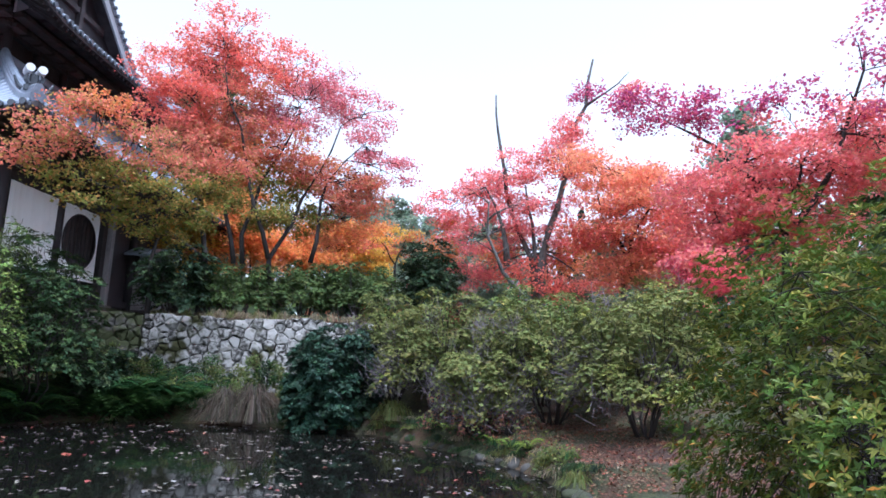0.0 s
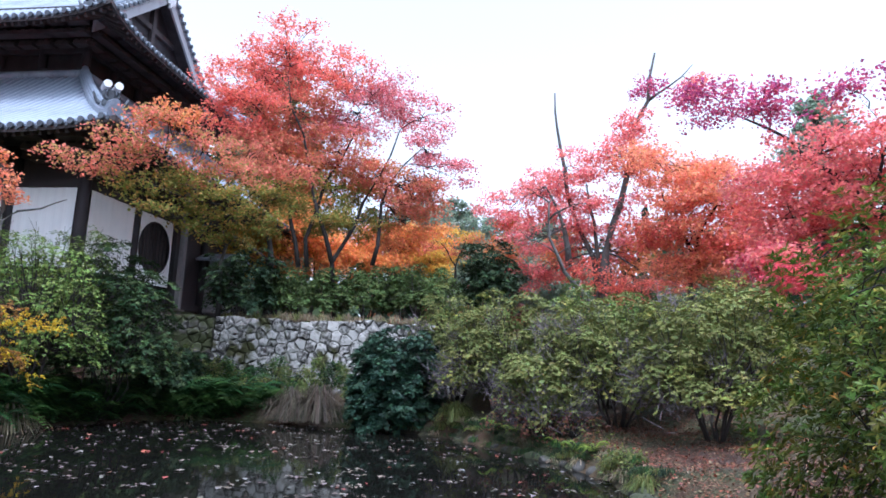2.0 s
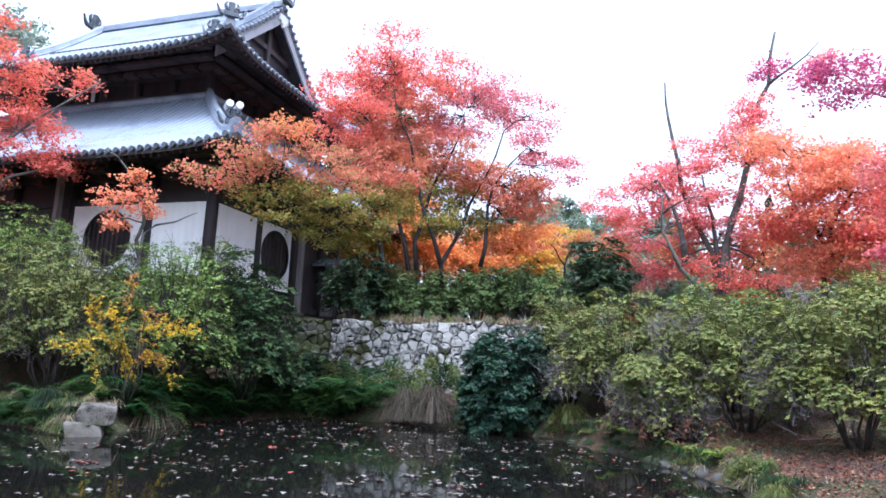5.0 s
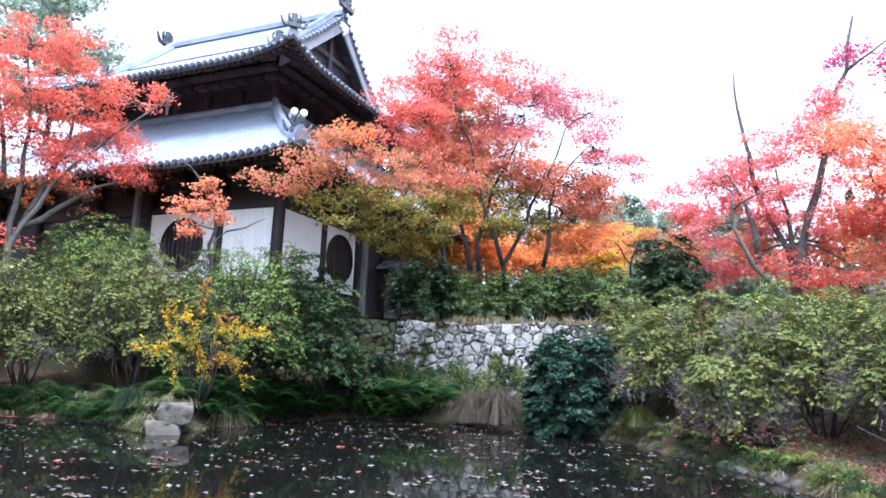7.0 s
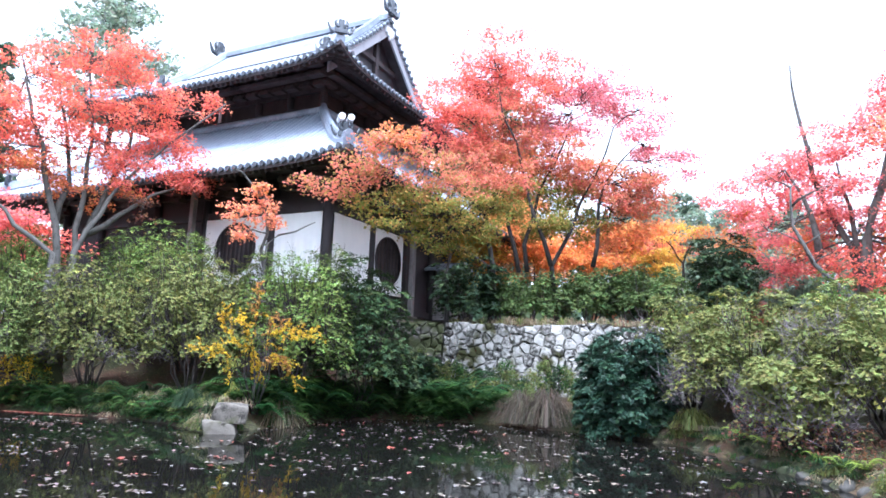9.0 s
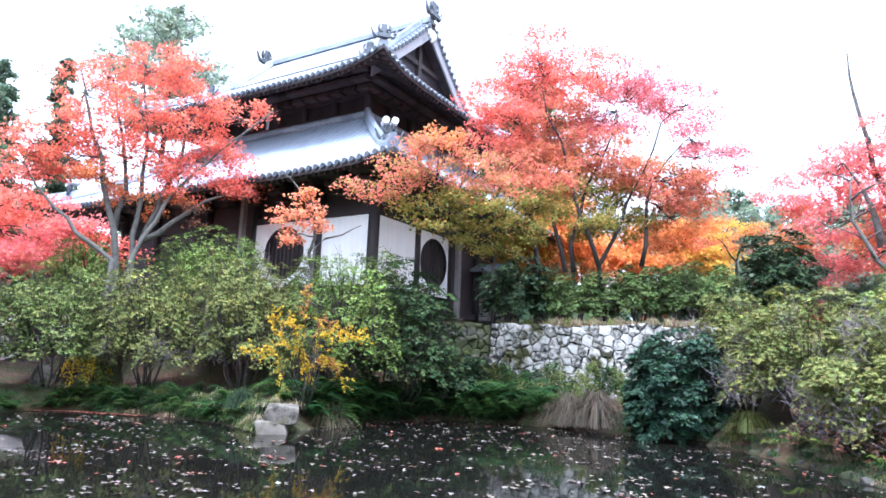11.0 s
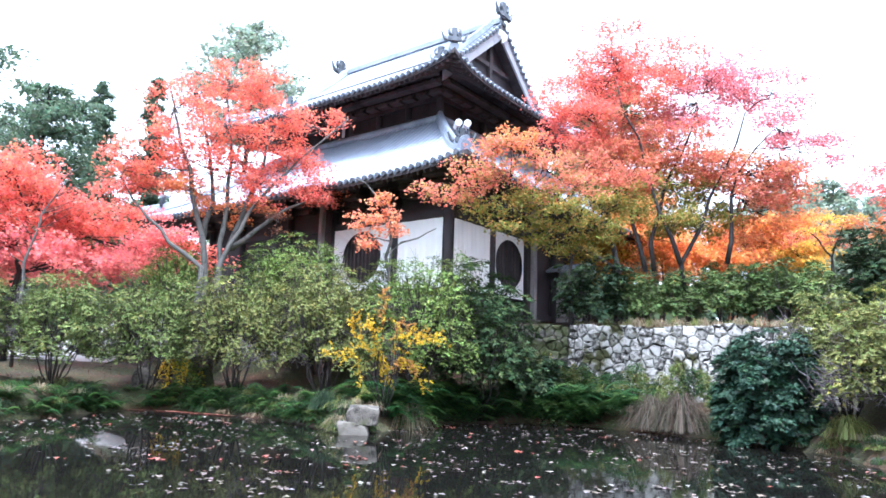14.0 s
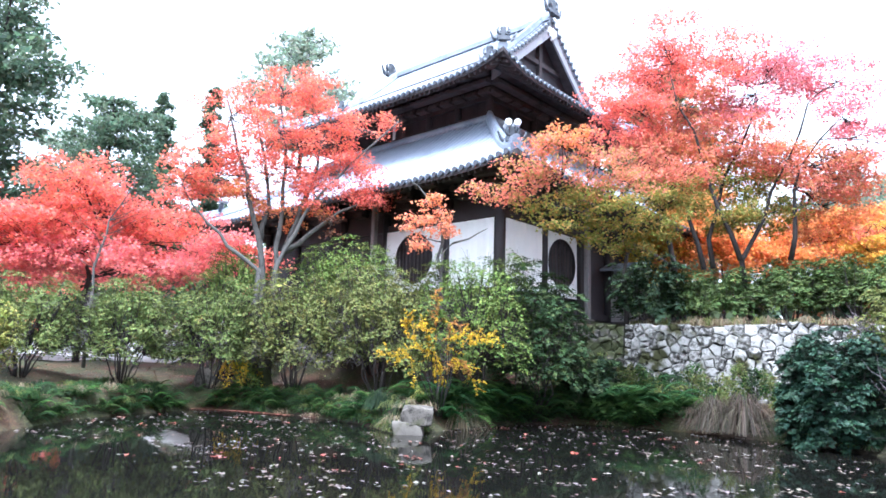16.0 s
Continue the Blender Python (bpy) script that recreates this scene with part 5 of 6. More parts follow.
DARK = [  # evergreens: x, y, underside, top, half width, half depth, hue, thousands of leaves, leaf, clump, label
    (-9.75, 15.35, 0.6, 4.15, 1.45, 1.2, "hedge", 34, 0.07, 0.22, "dark green evergreen shrub below the hall corner"),
    (-9.0, 17.3, 0.5, 1.75, 0.85, 0.8, "dull", 8, 0.09, 0.26, "dark low shrub below the terrace wall"),
    (-2.72, 16.6, 0.0, 2.42, 1.06, 1.1, "deep", 34, 0.1, 0.2, "dense dark glossy evergreen at the waterline"),
    (-3.0, 22.6, 3.3, 4.98, 1.4, 1.0, "trimmed", 17, 0.07, 0.24, "trimmed green hedge mound on the terrace"),
    (-4.9, 22.7, 3.3, 4.95, 0.95, 0.9, "trimmed", 12, 0.07, 0.24, "trimmed green hedge mound on the terrace"),
    (-8.9, 21.2, 3.0, 5.2, 1.15, 0.9, "dull", 11, 0.09, 0.28, "dark loose evergreen shrub on the terrace"),
    (-7.0, 22.0, 3.15, 4.75, 1.45, 0.9, "trimmed", 15, 0.075, 0.25, "dark trimmed hedge shrub on the terrace"),
    (-0.62, 23.4, 3.2, 6.1, 0.95, 0.9, "dull", 14, 0.09, 0.30, "upright dark evergreen shrub on the terrace"),
]
for i, (x, y, z0, z1, rx, ry, hue, leaves, leaf, clump, label) in enumerate(DARK):
    mound(label, x, y, z0, z1, rx, ry, hue, 140 + i, leaves * 1000, leaf, 0.5, clump, None, 0.0, 0.14, M_GLOSS_LEAF if hue == "deep" else None, "evergreen_shrub", 0.0 if hue == "deep" else 0.1, -0.85 if hue == "deep" else -0.6)

# trees with the haze hue carry aerial haze in their leaf colour
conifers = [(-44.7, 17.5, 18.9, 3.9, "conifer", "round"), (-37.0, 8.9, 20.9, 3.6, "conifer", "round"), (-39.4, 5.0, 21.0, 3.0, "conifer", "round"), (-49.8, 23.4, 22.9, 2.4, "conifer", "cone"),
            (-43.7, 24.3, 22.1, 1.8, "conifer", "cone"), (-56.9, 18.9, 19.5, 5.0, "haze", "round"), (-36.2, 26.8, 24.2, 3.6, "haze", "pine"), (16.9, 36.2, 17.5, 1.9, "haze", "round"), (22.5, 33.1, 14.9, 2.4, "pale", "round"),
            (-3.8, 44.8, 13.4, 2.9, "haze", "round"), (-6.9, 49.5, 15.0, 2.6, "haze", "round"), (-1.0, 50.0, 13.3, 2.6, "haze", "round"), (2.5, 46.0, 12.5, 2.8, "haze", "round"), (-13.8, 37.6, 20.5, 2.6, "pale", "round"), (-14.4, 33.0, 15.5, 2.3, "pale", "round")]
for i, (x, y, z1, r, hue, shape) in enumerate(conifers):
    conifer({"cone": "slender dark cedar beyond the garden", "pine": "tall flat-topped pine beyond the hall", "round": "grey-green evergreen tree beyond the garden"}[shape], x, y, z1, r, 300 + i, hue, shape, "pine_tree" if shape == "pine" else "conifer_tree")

# ---- big near rhododendron on the right bank ----
def whorled_bush(label, x, y, z0, z1, r, seed, count=9800, leaf=0.054):
    rng = np.random.default_rng(seed)
    zb = gz(x, y)
    ob = thing("rhododendron", pose(x, y, zb), label, "shrub")
    h = z1 - zb
    a = rng.random(count) * 2 * np.pi
    s = rng.random(count) * 1.35 - 0.4
    e = np.arcsin(np.clip(s, -1, 1))
    k = (1 + 0.07 * np.sin(3 * a + 1) + 0.06 * np.sin(7 * a + 4 * e)) * (1 - 0.32 * rng.random(count) ** 2)
    hollow = np.sin(5 * a + seed) * np.sin(6 * e + 2) + 0.6 * np.sin(11 * a + 3 * e) * np.sin(13 * e) > 0.12
    k = np.where(hollow, k * (0.68 + 0.2 * rng.random(count)), k)  # twiggy hollows set back from the outer leaves
    t = np.stack([np.cos(a) * np.cos(e) ** 0.7 * r * k, np.sin(a) * np.cos(e) ** 0.7 * r * k, np.maximum(0.1, 0.30 * h + np.sin(e) * 0.70 * h * k)], -1)
    out = np.stack([np.cos(a) * np.cos(e), np.sin(a) * np.cos(e), np.sin(e) + 0.9], -1)
    out += rng.normal(size=out.shape) * 0.25
    out /= np.linalg.norm(out, axis=1, keepdims=True)
    m = 7
    q = whorls(rng, t, out, m, leaf, 0.27, 0.6)
    n = count * m
    col = leaf_colours(rng, count, "near", 0.35).repeat(m, 0) * (1 + 0.2 * (rng.random((n, 1)) * 2 - 1))
    old = rng.random(n) < 0.035
    col[old] = leaf_colours(rng, int(old.sum()), "old")
    wood = Build()
    for i in range(40):
        an = rng.random() * 6.28
        f = Vector((math.cos(an) * 0.25 * r, math.sin(an) * 0.25 * r, 0))
        tp = Vector(t[int(rng.integers(count))])
        st = wobble([f, f.lerp(tp, 0.5) + Vector((0, 0, 0.1)), tp], rng, 0.08)
        wood.tube(st, [0.014, 0.011, 0.008, 0.006, 0.003], 5)
        for _ in range(14):
            a0 = st[int(rng.integers(1, 5))]
            e0 = Vector(t[int(rng.integers(count))])
            e0 = a0.lerp(e0, min(1.0, 0.6 / max((e0 - a0).length, 0.01)))
            wood.tube(wobble([a0, a0.lerp(e0, 0.5), e0], rng, 0.12), [0.005, 0.0042, 0.0036, 0.003, 0.002], 4, False)
    part("stem", wood.mesh("stem", M_TWIG, True), ob)
    part("foliage", foliage_mesh("foliage", [(q, np.clip(col, 0.004, 0.9))], M_NEAR_LEAF), ob)


HUES["near"] = ((0.08, 0.13, 0.02), (0.155, 0.17, 0.027), 0.42)
HUES["old"] = ((0.45, 0.20, 0.04), (0.42, 0.30, 0.06), 0.4)
whorled_bush("tall rhododendron with whorled green and yellowing leaves", 2.9, 3.95, 0.5, 2.9, 1.42, 41)
whorled_bush("rhododendron with whorled green leaves beside the path", 4.75, 5.0, 0.5, 3.28, 1.6, 42, 6500)


# ---- ferns, dry grass, yellow shrub ----
def fern(seed, hue="fern", size=0.85, fronds=10):
    rng = np.random.default_rng(seed)
    ob = thing("fern", Matrix.Identity(4), "green arching fern on the damp bank", "fern", "ferns along the pond")
    groups = []
    for i in range(fronds):
        an = i * 2.4 + rng.random() * 0.6
        L = size * (0.7 + 0.5 * rng.random())
        rise = 0.9 + 0.5 * rng.random()
        d = np.array((math.cos(an), math.sin(an), 0))
        s = np.array((-d[1], d[0], 0))
        n = 15
        u = np.repeat(np.arange(1, n + 1) / n, 2)
        sg = np.tile((-1.0, 1.0), n)
        p = d * (L * u)[:, None]
        p[:, 2] += L * (rise * u * 1.35 - 1.45 * u * u)
        w = (L * 0.24 * np.sin(np.pi * np.minimum(1, 0.15 + 0.83 * u)) + 0.012)[:, None]
        dv = s * sg[:, None] + d * 0.5 - np.array((0, 0, 0.3))
        dv /= np.linalg.norm(dv, axis=1, keepdims=True)
        q = np.stack([p, p + dv * w * 0.5 + d * 0.034, p + dv * w, p + dv * w * 0.5 - d * 0.034], 1)
        groups.append((q, leaf_colours(rng, 1, hue, 0.35).repeat(len(q), 0) * (1 + 0.15 * (rng.random((len(q), 1)) * 2 - 1))))
    part("foliage", foliage_mesh("foliage", groups, M_LEAF), ob)
    return ob


def on_bank(rng, path, count, back):
    """Places strewn along a line of the bank."""
    for _ in range(count):
        k = int(rng.integers(len(path) - 1))
        u = rng.random()
        x = path[k][0] + (path[k + 1][0] - path[k][0]) * u
        y = path[k][1] + (path[k + 1][1] - path[k][1]) * u
        dx, dy = path[k + 1][0] - path[k][0], path[k + 1][1] - path[k][1]
        l = math.hypot(dx, dy)
        b = back * rng.random()
        yield x + dy / l * b, y - dx / l * b


ferns = [fern(500 + i, "fern", 0.9 - 0.08 * i) for i in range(4)]
rng = np.random.default_rng(77)
LEFT_BANK = [(-9.6, 15.9), (-10.3, 14.0), (-10.1, 12.2)]
FAR_BANK = [(-11.4, 11.25), (-13.1, 11.65), (-14.8, 11.45), (-16.8, 11.05), (-17.85, 10.1), (-17.1, 8.0), (-16.4, 6.4), (-14.8, 4.5), (-14.2, 1.5)]
RIGHT_BANK = [(1.75, 9.2), (1.4, 11.2), (0.75, 12.6), (-0.5, 14.4), (-1.2, 15.6)]
RIM = [(-4.2, 17.0), (-7.2, 17.4), (-9.0, 16.6), (-10.3, 14.0), (-10.05, 12.2)]
used = 0
for path, count, back in ((LEFT_BANK, 60, 1.6), (LEFT_BANK, 26, 0.4), (FAR_BANK, 60, 0.4), (FAR_BANK, 100, 0.2), (RIM, 70, 0.3), ([(-6.6, 17.4), (-9.3, 16.4)], 34, 2.2), ([(-4.2, 17.05), (-9.3, 16.45)], 30, 0.5), ([(-3.9, 17.2), (-7.6, 17.6)], 26, 0.6)):
    for x, y in on_bank(rng, [(-p[0] * -1, p[1]) for p in path][::-1], count, -back):
        sd = float(polygon_distance(np.array([x]), np.array([y]), SHORE)[0])
        if sd < 0.05 or math.hypot(x + 5.1, y - 17.2) < 1.35:
            continue
        f = ferns[used % 4]
        s = (0.75 + 0.6 * rng.random()) * (0.5 if x < -11.3 else 1.0)
        m = pose(x, y, gz(x, y) - 0.02, 0, 0, rng.random() * 360)
        o = f if used < 4 else copy_thing(f, m)
        o.matrix_basis = m @ Matrix.Diagonal((s, s, s, 1))
        used += 1


pale_fern = None
for x, y, size in ((-0.15, 14.35, 0.9), (0.25, 14.05, 0.7), (1.25, 12.05, 0.75), (1.5, 11.6, 0.8), (1.0, 12.6, 0.6), (-0.7, 15.0, 0.6), (1.7, 10.9, 0.5)):
    m = pose(x, y, gz(x, y) - 0.02, 0, 0, x * 300)
    if pale_fern is None:
        pale_fern = fern(520, "lime_fern", 0.36, 7)
        tagged(pale_fern, "small yellow-green fern over the pond edge")
        o = pale_fern
    else:
        o = copy_thing(pale_fern, m)
    o.matrix_basis = m @ Matrix.Diagonal((size, size, size, 1))


HUES["tan"] = ((0.085, 0.07, 0.052), (0.16, 0.13, 0.098), 0.4)


def grass_clump(label, x, y, height, reach, blades, seed, hue="straw"):
    rng = np.random.default_rng(seed)
    zb = gz(x, y)
    ob = thing("grass_clump", pose(x, y, zb), label, "grass")
    qs = []
    for _ in range(blades):
        an = rng.random() * 6.28
        d = np.array((math.cos(an), math.sin(an), 0))
        s = np.array((-d[1], d[0], 0)) * 0.006
        u0 = rng.random()
        L, H = reach * (0.3 + 0.9 * u0), height * (0.95 - 0.45 * u0 ** 2) * (0.5 + 0.5 * rng.random())
        o = d * 0.12 * rng.random()
        pts_ = [o + d * L * u + np.array((0, 0, H * (1 - (1 - u / 0.42) ** 2) if u < 0.42 else H * (1 - 0.97 * ((u - 0.42) / 0.58) ** 2.3))) for u in (0, 0.18, 0.42, 0.72, 1.0)]
        for p, q in zip(pts_, pts_[1:]):
            qs.append((p - s, p + s, q + s * 0.8, q - s * 0.8))
    q = np.array(qs)
    part("tuft", foliage_mesh("tuft", [(q, leaf_colours(rng, len(q) // 4, hue, 0.3).repeat(4, 0))], M_LEAF), ob)["kind"] = "stuff"


grass_clump("drooping clump of dry straw-coloured grass at the water", -4.85, 17.2, 1.05, 0.95, 520, 51, "tan")
grass_clump("drooping clump of dry straw-coloured grass at the water", -5.6, 17.3, 0.95, 0.85, 460, 52, "tan")
grass_clump("grassy tuft overhanging the pond edge", -10.15, 12.9, 0.75, 0.65, 260, 53)
grass_clump("grassy tuft overhanging the pond edge", -11.6, 11.5, 0.5, 0.5, 220, 54, "dull")
grass_clump("grassy tuft overhanging the pond edge", -1.15, 15.8, 0.55, 0.5, 220, 55, "olive")
grass_clump("grassy tuft beside the path", 1.9, 9.3, 0.22, 0.25, 140, 56, "olive")
grass_clump("grassy tuft beside the path", 1.75, 10.2, 0.2, 0.25, 120, 57, "straw")


def spray_shrub(label, x, y, z0, z1, r, hues, seed, sprays=26, m=150):
    """Arching sprays set with paired leaves."""
    rng = np.random.default_rng(seed)
    zb = gz(x, y)
    ob = thing("autumn_shrub", pose(x, y, zb), label, "shrub")
    wood, groups = Build(), []
    for i in range(sprays):
        an = rng.random() * 6.28
        L = r * (0.5 + 0.6 * rng.random())
        top = (z1 - zb) * (0.42 + 0.58 * rng.random())
        d = Vector((math.cos(an), math.sin(an), 0))
        drop = 0.3 + 0.75 * rng.random()
        path = [Vector((0, 0, 0)), d * L * 0.35 + Vector((0, 0, top * 0.7)), d * L * 0.7 + Vector((0, 0, top)), d * L * 1.0 + Vector((0, 0, top - drop * 0.35)), d * L * 1.12 + Vector((0, 0, max(0.15, top - drop)))]
        path = wobble(path, rng, 0.06)
        wood.tube(path, [0.011 * (1 - 0.85 * k / (len(path) - 1)) for k in range(len(path))], 4)
        hue = hues[int(rng.integers(len(hues)))]
        k = 1.5 + rng.random(m) ** 0.8 * (len(path) - 2.51)
        i0 = np.floor(k).astype(int)
        P = np.array([tuple(p) for p in path])
        c = P[i0] + (P[i0 + 1] - P[i0]) * (k - i0)[:, None] + rng.normal(size=(m, 3)) * np.array((0.065, 0.065, 0.05))
        groups.append((leaf_quads(rng, c, 0.075, 0.5, 0.5, 0.15), leaf_colours(rng, m, hue)))
    part("stem", wood.mesh("stem", M_BARK, True), ob)
    part("foliage", foliage_mesh("foliage", groups, M_LEAF), ob)


rng = np.random.default_rng(78)
for i in range(34):  # grass fringe along the wall's top
    gxx, gyy = -9.3 + 8.2 * i / 33 + 0.1 * rng.normal(), 20.75 + 0.5 * rng.random()
    grass_clump("short tan and green grass along the wall top", gxx, gyy, 0.22 + 0.16 * rng.random(), 0.3, 60, 1000 + i, ("straw", "olive", "straw")[i % 3])

GOLD_COURSES = [
    [(-10.66, 11.67, 1.56), (-10.92, 11.54, 1.75), (-11.37, 11.23, 1.74)],
    [(-10.56, 11.75, 1.83), (-10.80, 11.45, 2.22), (-10.73, 11.43, 2.62)],
    [(-10.61, 11.71, 1.56), (-10.51, 11.51, 1.43), (-10.32, 11.40, 0.80)],
    [(-10.31, 11.97, 1.84), (-10.31, 12.09, 1.45), (-10.25, 12.26, 1.05)],
    [(-10.11, 12.14, 2.12), (-9.66, 12.43, 2.34), (-9.08, 12.78, 2.26)],
    [(-10.01, 12.23, 2.12), (-9.45, 12.40, 2.13), (-8.99, 12.48, 2.07)],
    [(-10.00, 12.24, 1.72), (-9.73, 12.56, 1.47), (-9.61, 12.76, 0.94)],
    [(-10.30, 11.98, 2.38), (-10.26, 11.94, 2.92), (-10.22, 11.89, 3.30)],
    [(-10.42, 11.88, 1.97), (-10.34, 11.67, 2.36), (-10.30, 11.42, 2.48)],
    [(-10.06, 12.18, 2.12), (-10.07, 12.29, 2.47), (-9.97, 12.49, 2.41)],
    [(-10.10, 12.15, 1.59), (-9.80, 12.32, 1.60), (-9.60, 12.40, 1.34)],
    [(-10.36, 11.93, 1.71), (-10.33, 11.68, 1.96), (-10.72, 11.03, 1.87)],
]


def gold_shrub(label, x, y, courses, seed):
    """Long arching and hanging branches with paired leaflets on short side twigs."""
    rng = np.random.default_rng(seed)
    base = Vector((x, y, gz(x, y)))
    ob = thing("autumn_shrub", Matrix.Translation(base), label, "shrub")
    wood, groups = Build(), []
    for k, c in enumerate(courses):
        hue = "tawny" if k in (7, 9, 10) else "lime" if k in (2, 11) else "gold"
        pts_ = [Vector(p) - base for p in c]
        path = wobble([Vector((0.1 * rng.normal(), 0.1 * rng.normal(), 0))] + pts_, rng, 0.05)
        wood.tube(path, [0.014 * (1 - 0.8 * i / (len(path) - 1)) for i in range(len(path))], 5)
        for j in range(22):
            u = 1.6 + (len(path) - 2.7) * (j + rng.random()) / 22
            p = path[int(u)].lerp(path[min(int(u) + 1, len(path) - 1)], u - int(u))
            fwd = (path[-1] - path[2]).normalized()
            e = p + fwd * 0.10 + Vector(rng.normal(size=3)) * 0.11 - Vector((0, 0, 0.04))
            wood.tube([p, e], [0.004, 0.002], 3, False)
            m = 13
            f = np.linspace(0.1, 1.1, m)[:, None]
            cc = np.array(p) + (np.array(e) - np.array(p)) * f + rng.normal(size=(m, 3)) * 0.016
            groups.append((leaf_quads(rng, cc, 0.07, 0.5, 0.45, 0.25), leaf_colours(rng, m, hue if rng.random() < 0.8 else "gold")))
    part("stem", wood.mesh("stem", M_BARK, True), ob)
    part("foliage", foliage_mesh("foliage", groups, M_LEAF), ob)


gold_shrub("autumn shrub with hanging yellow and tawny sprays", -10.25, 12.1, GOLD_COURSES, 162)
spray_shrub("low shrub with yellow-green sprays on the bank", -17.2, 11.4, 0.5, 1.5, 0.7, ("olive", "gold", "bright"), 62, 16)
spray_shrub("low twiggy shrub with purple-brown and red sprays", 0.55, 13.4, 0.1, 1.15, 0.8, ("m", "m", "olive", "m"), 63, 26, 34)
spray_shrub("low twiggy shrub with purple-brown and red sprays", 1.3, 13.0, 0.1, 0.9, 0.7, ("m", "m", "olive"), 67, 22, 30)
spray_shrub("small green plant on the mossy path edge", 1.9, 10.3, 0.1, 0.45, 0.4, ("olive", "green"), 68, 8, 70)


for i in range(11):
    wx = -8.9 + 0.55 * i
    spray_shrub("low weeds and small leaves at the foot of the stone wall", wx, 18.3 + 0.9 * ((i * 7) % 3) / 2, 0.3, 1.25 + 0.25 * ((i * 5) % 3), 0.6, ("dull", "green", "olive", "fern"), 600 + i, 12)


for i in range(7):
    spray_shrub("fern and weeds hanging over the mossy wall foot", -11.5 + 0.42 * i, 18.9 + 0.5 * ((i * 3) % 2), 0.3, 1.5 + 0.3 * ((i * 5) % 3), 0.6, ("dull", "fern", "green", "olive"), 640 + i, 12)


def bare_tree(label, course, r, seed):
    rng = np.random.default_rng(seed)
    foot = Vector(course[0])
    foot.z = gz(foot.x, foot.y) - 0.05
    ob = thing("bare_tree", Matrix.Translation(foot), label, "tree")
    b = Build()
    pts_ = wobble([Vector((0, 0, 0))] + [Vector(p) - foot for p in course], rng, 0.04)
    n = len(pts_)
    b.tube(pts_, [r * (1 - 0.75 * i / (n - 1)) for i in range(n)], 7)
    for i in range(int(n * 0.4), n):
        for _ in range(2):
            an = rng.random() * 6.28
            l = 0.5 + 0.9 * rng.random()
            e = pts_[i] + Vector((math.cos(an) * l, math.sin(an) * l, l * 0.7))
            st = wobble([pts_[i], pts_[i].lerp(e, 0.5), e], rng, 0.1)
            b.tube(st, [r * 0.3, r * 0.22, r * 0.16, r * 0.1, r * 0.04], 5)
            for _ in range(2):
                e2 = st[3] + Vector(rng.normal(size=3)) * 0.3 + Vector((0, 0, 0.15))
                b.tube([st[3], e2], [r * 0.1, r * 0.03], 4)
    part("trunk", b.mesh("trunk", M_GREY_BARK, True), ob)


bare_tree("leaning bare grey trunk among the red maples", GROVE_SNAG, 0.11, 71)
bare_tree("thin bare grey sapling before the low red maple", RED_LEFT_SNAG, 0.06, 72)


# ---- rocks ----
def rock(label, x, y, z, sx, sy, sz, seed, material=None, turn=0, boxy=False):
    rng = np.random.default_rng(seed)
    bm = bmesh.new()
    bmesh.ops.create_icosphere(bm, subdivisions=4 if boxy else 3, radius=1.35 if boxy else 1)
    if boxy:  # a split block: six broad faces, a few chipped corners
        planes = [((Vector(a) + Vector(rng.normal(size=3)) * 0.10).normalized(), 0.8 + 0.08 * rng.random()) for a in ((1, 0, 0), (-1, 0, 0), (0, 1, 0), (0, -1, 0), (0, 0, 1), (0, 0, -1))]
        planes += [(Vector(rng.normal(size=3)).normalized(), 0.95 + 0.1 * rng.random()) for _ in range(6)]
    else:
        planes = [(Vector(rng.normal(size=3)).normalized(), 0.62 + 0.25 * rng.random()) for _ in range(11)]
    for v in bm.verts:
        p = v.co.copy()
        for nrm, dd in planes:
            k = p.dot(nrm)
            if k > dd:
                p -= nrm * (k - dd)
        p *= 1 + 0.06 * noise.noise(p * 2 + Vector((seed, 0, 0))) + 0.035 * noise.noise(p * 6) + 0.02 * noise.noise(p * 14)
        v.co = Vector((p.x * sx, p.y * sy, p.z * sz))
    me = bpy.data.meshes.new("rock")
    bm.to_mesh(me)
    bm.free()
    me.materials.append(material or M_ROCK)
    me.polygons.foreach_set("use_smooth", [True] * len(me.polygons))
    ob = new("rock", me)
    ob.matrix_basis = pose(x, y, z, 0, 0, turn)
    tagged(ob, label, "rock", "rocks at the pond edge")


rock("pale squarish boulder at the pond edge", -9.95, 11.0, 0.40, 0.40, 0.38, 0.25, 81, None, 38, True)
rock("squarish grey block standing in the water", -10.0, 10.82, 0.05, 0.36, 0.29, 0.25, 82, None, 30, True)
rock("low flat stone leaning at the pond edge", -10.35, 10.88, 0.12, 0.3, 0.22, 0.13, 83, M_MOSSY, 10)
rock("dark mossy stone beside the pale boulder", -10.6, 11.15, 0.08, 0.2, 0.2, 0.16, 85, M_EDGE, 60)
rock("mossy stone at the foot of the slope", -1.0, 15.45, 0.05, 0.22, 0.2, 0.18, 86, M_EDGE)
rock("mossy stone at the foot of the slope", -0.55, 14.75, 0.03, 0.24, 0.2, 0.17, 87, M_EDGE)
rock("grey standing stone among the azaleas", -18.4, 10.8, 0.75, 0.4, 0.3, 0.5, 88, M_ROCK)
rock("grey standing stone among the azaleas", -17.3, 12.0, 0.8, 0.45, 0.3, 0.45, 89, M_MOSSY)

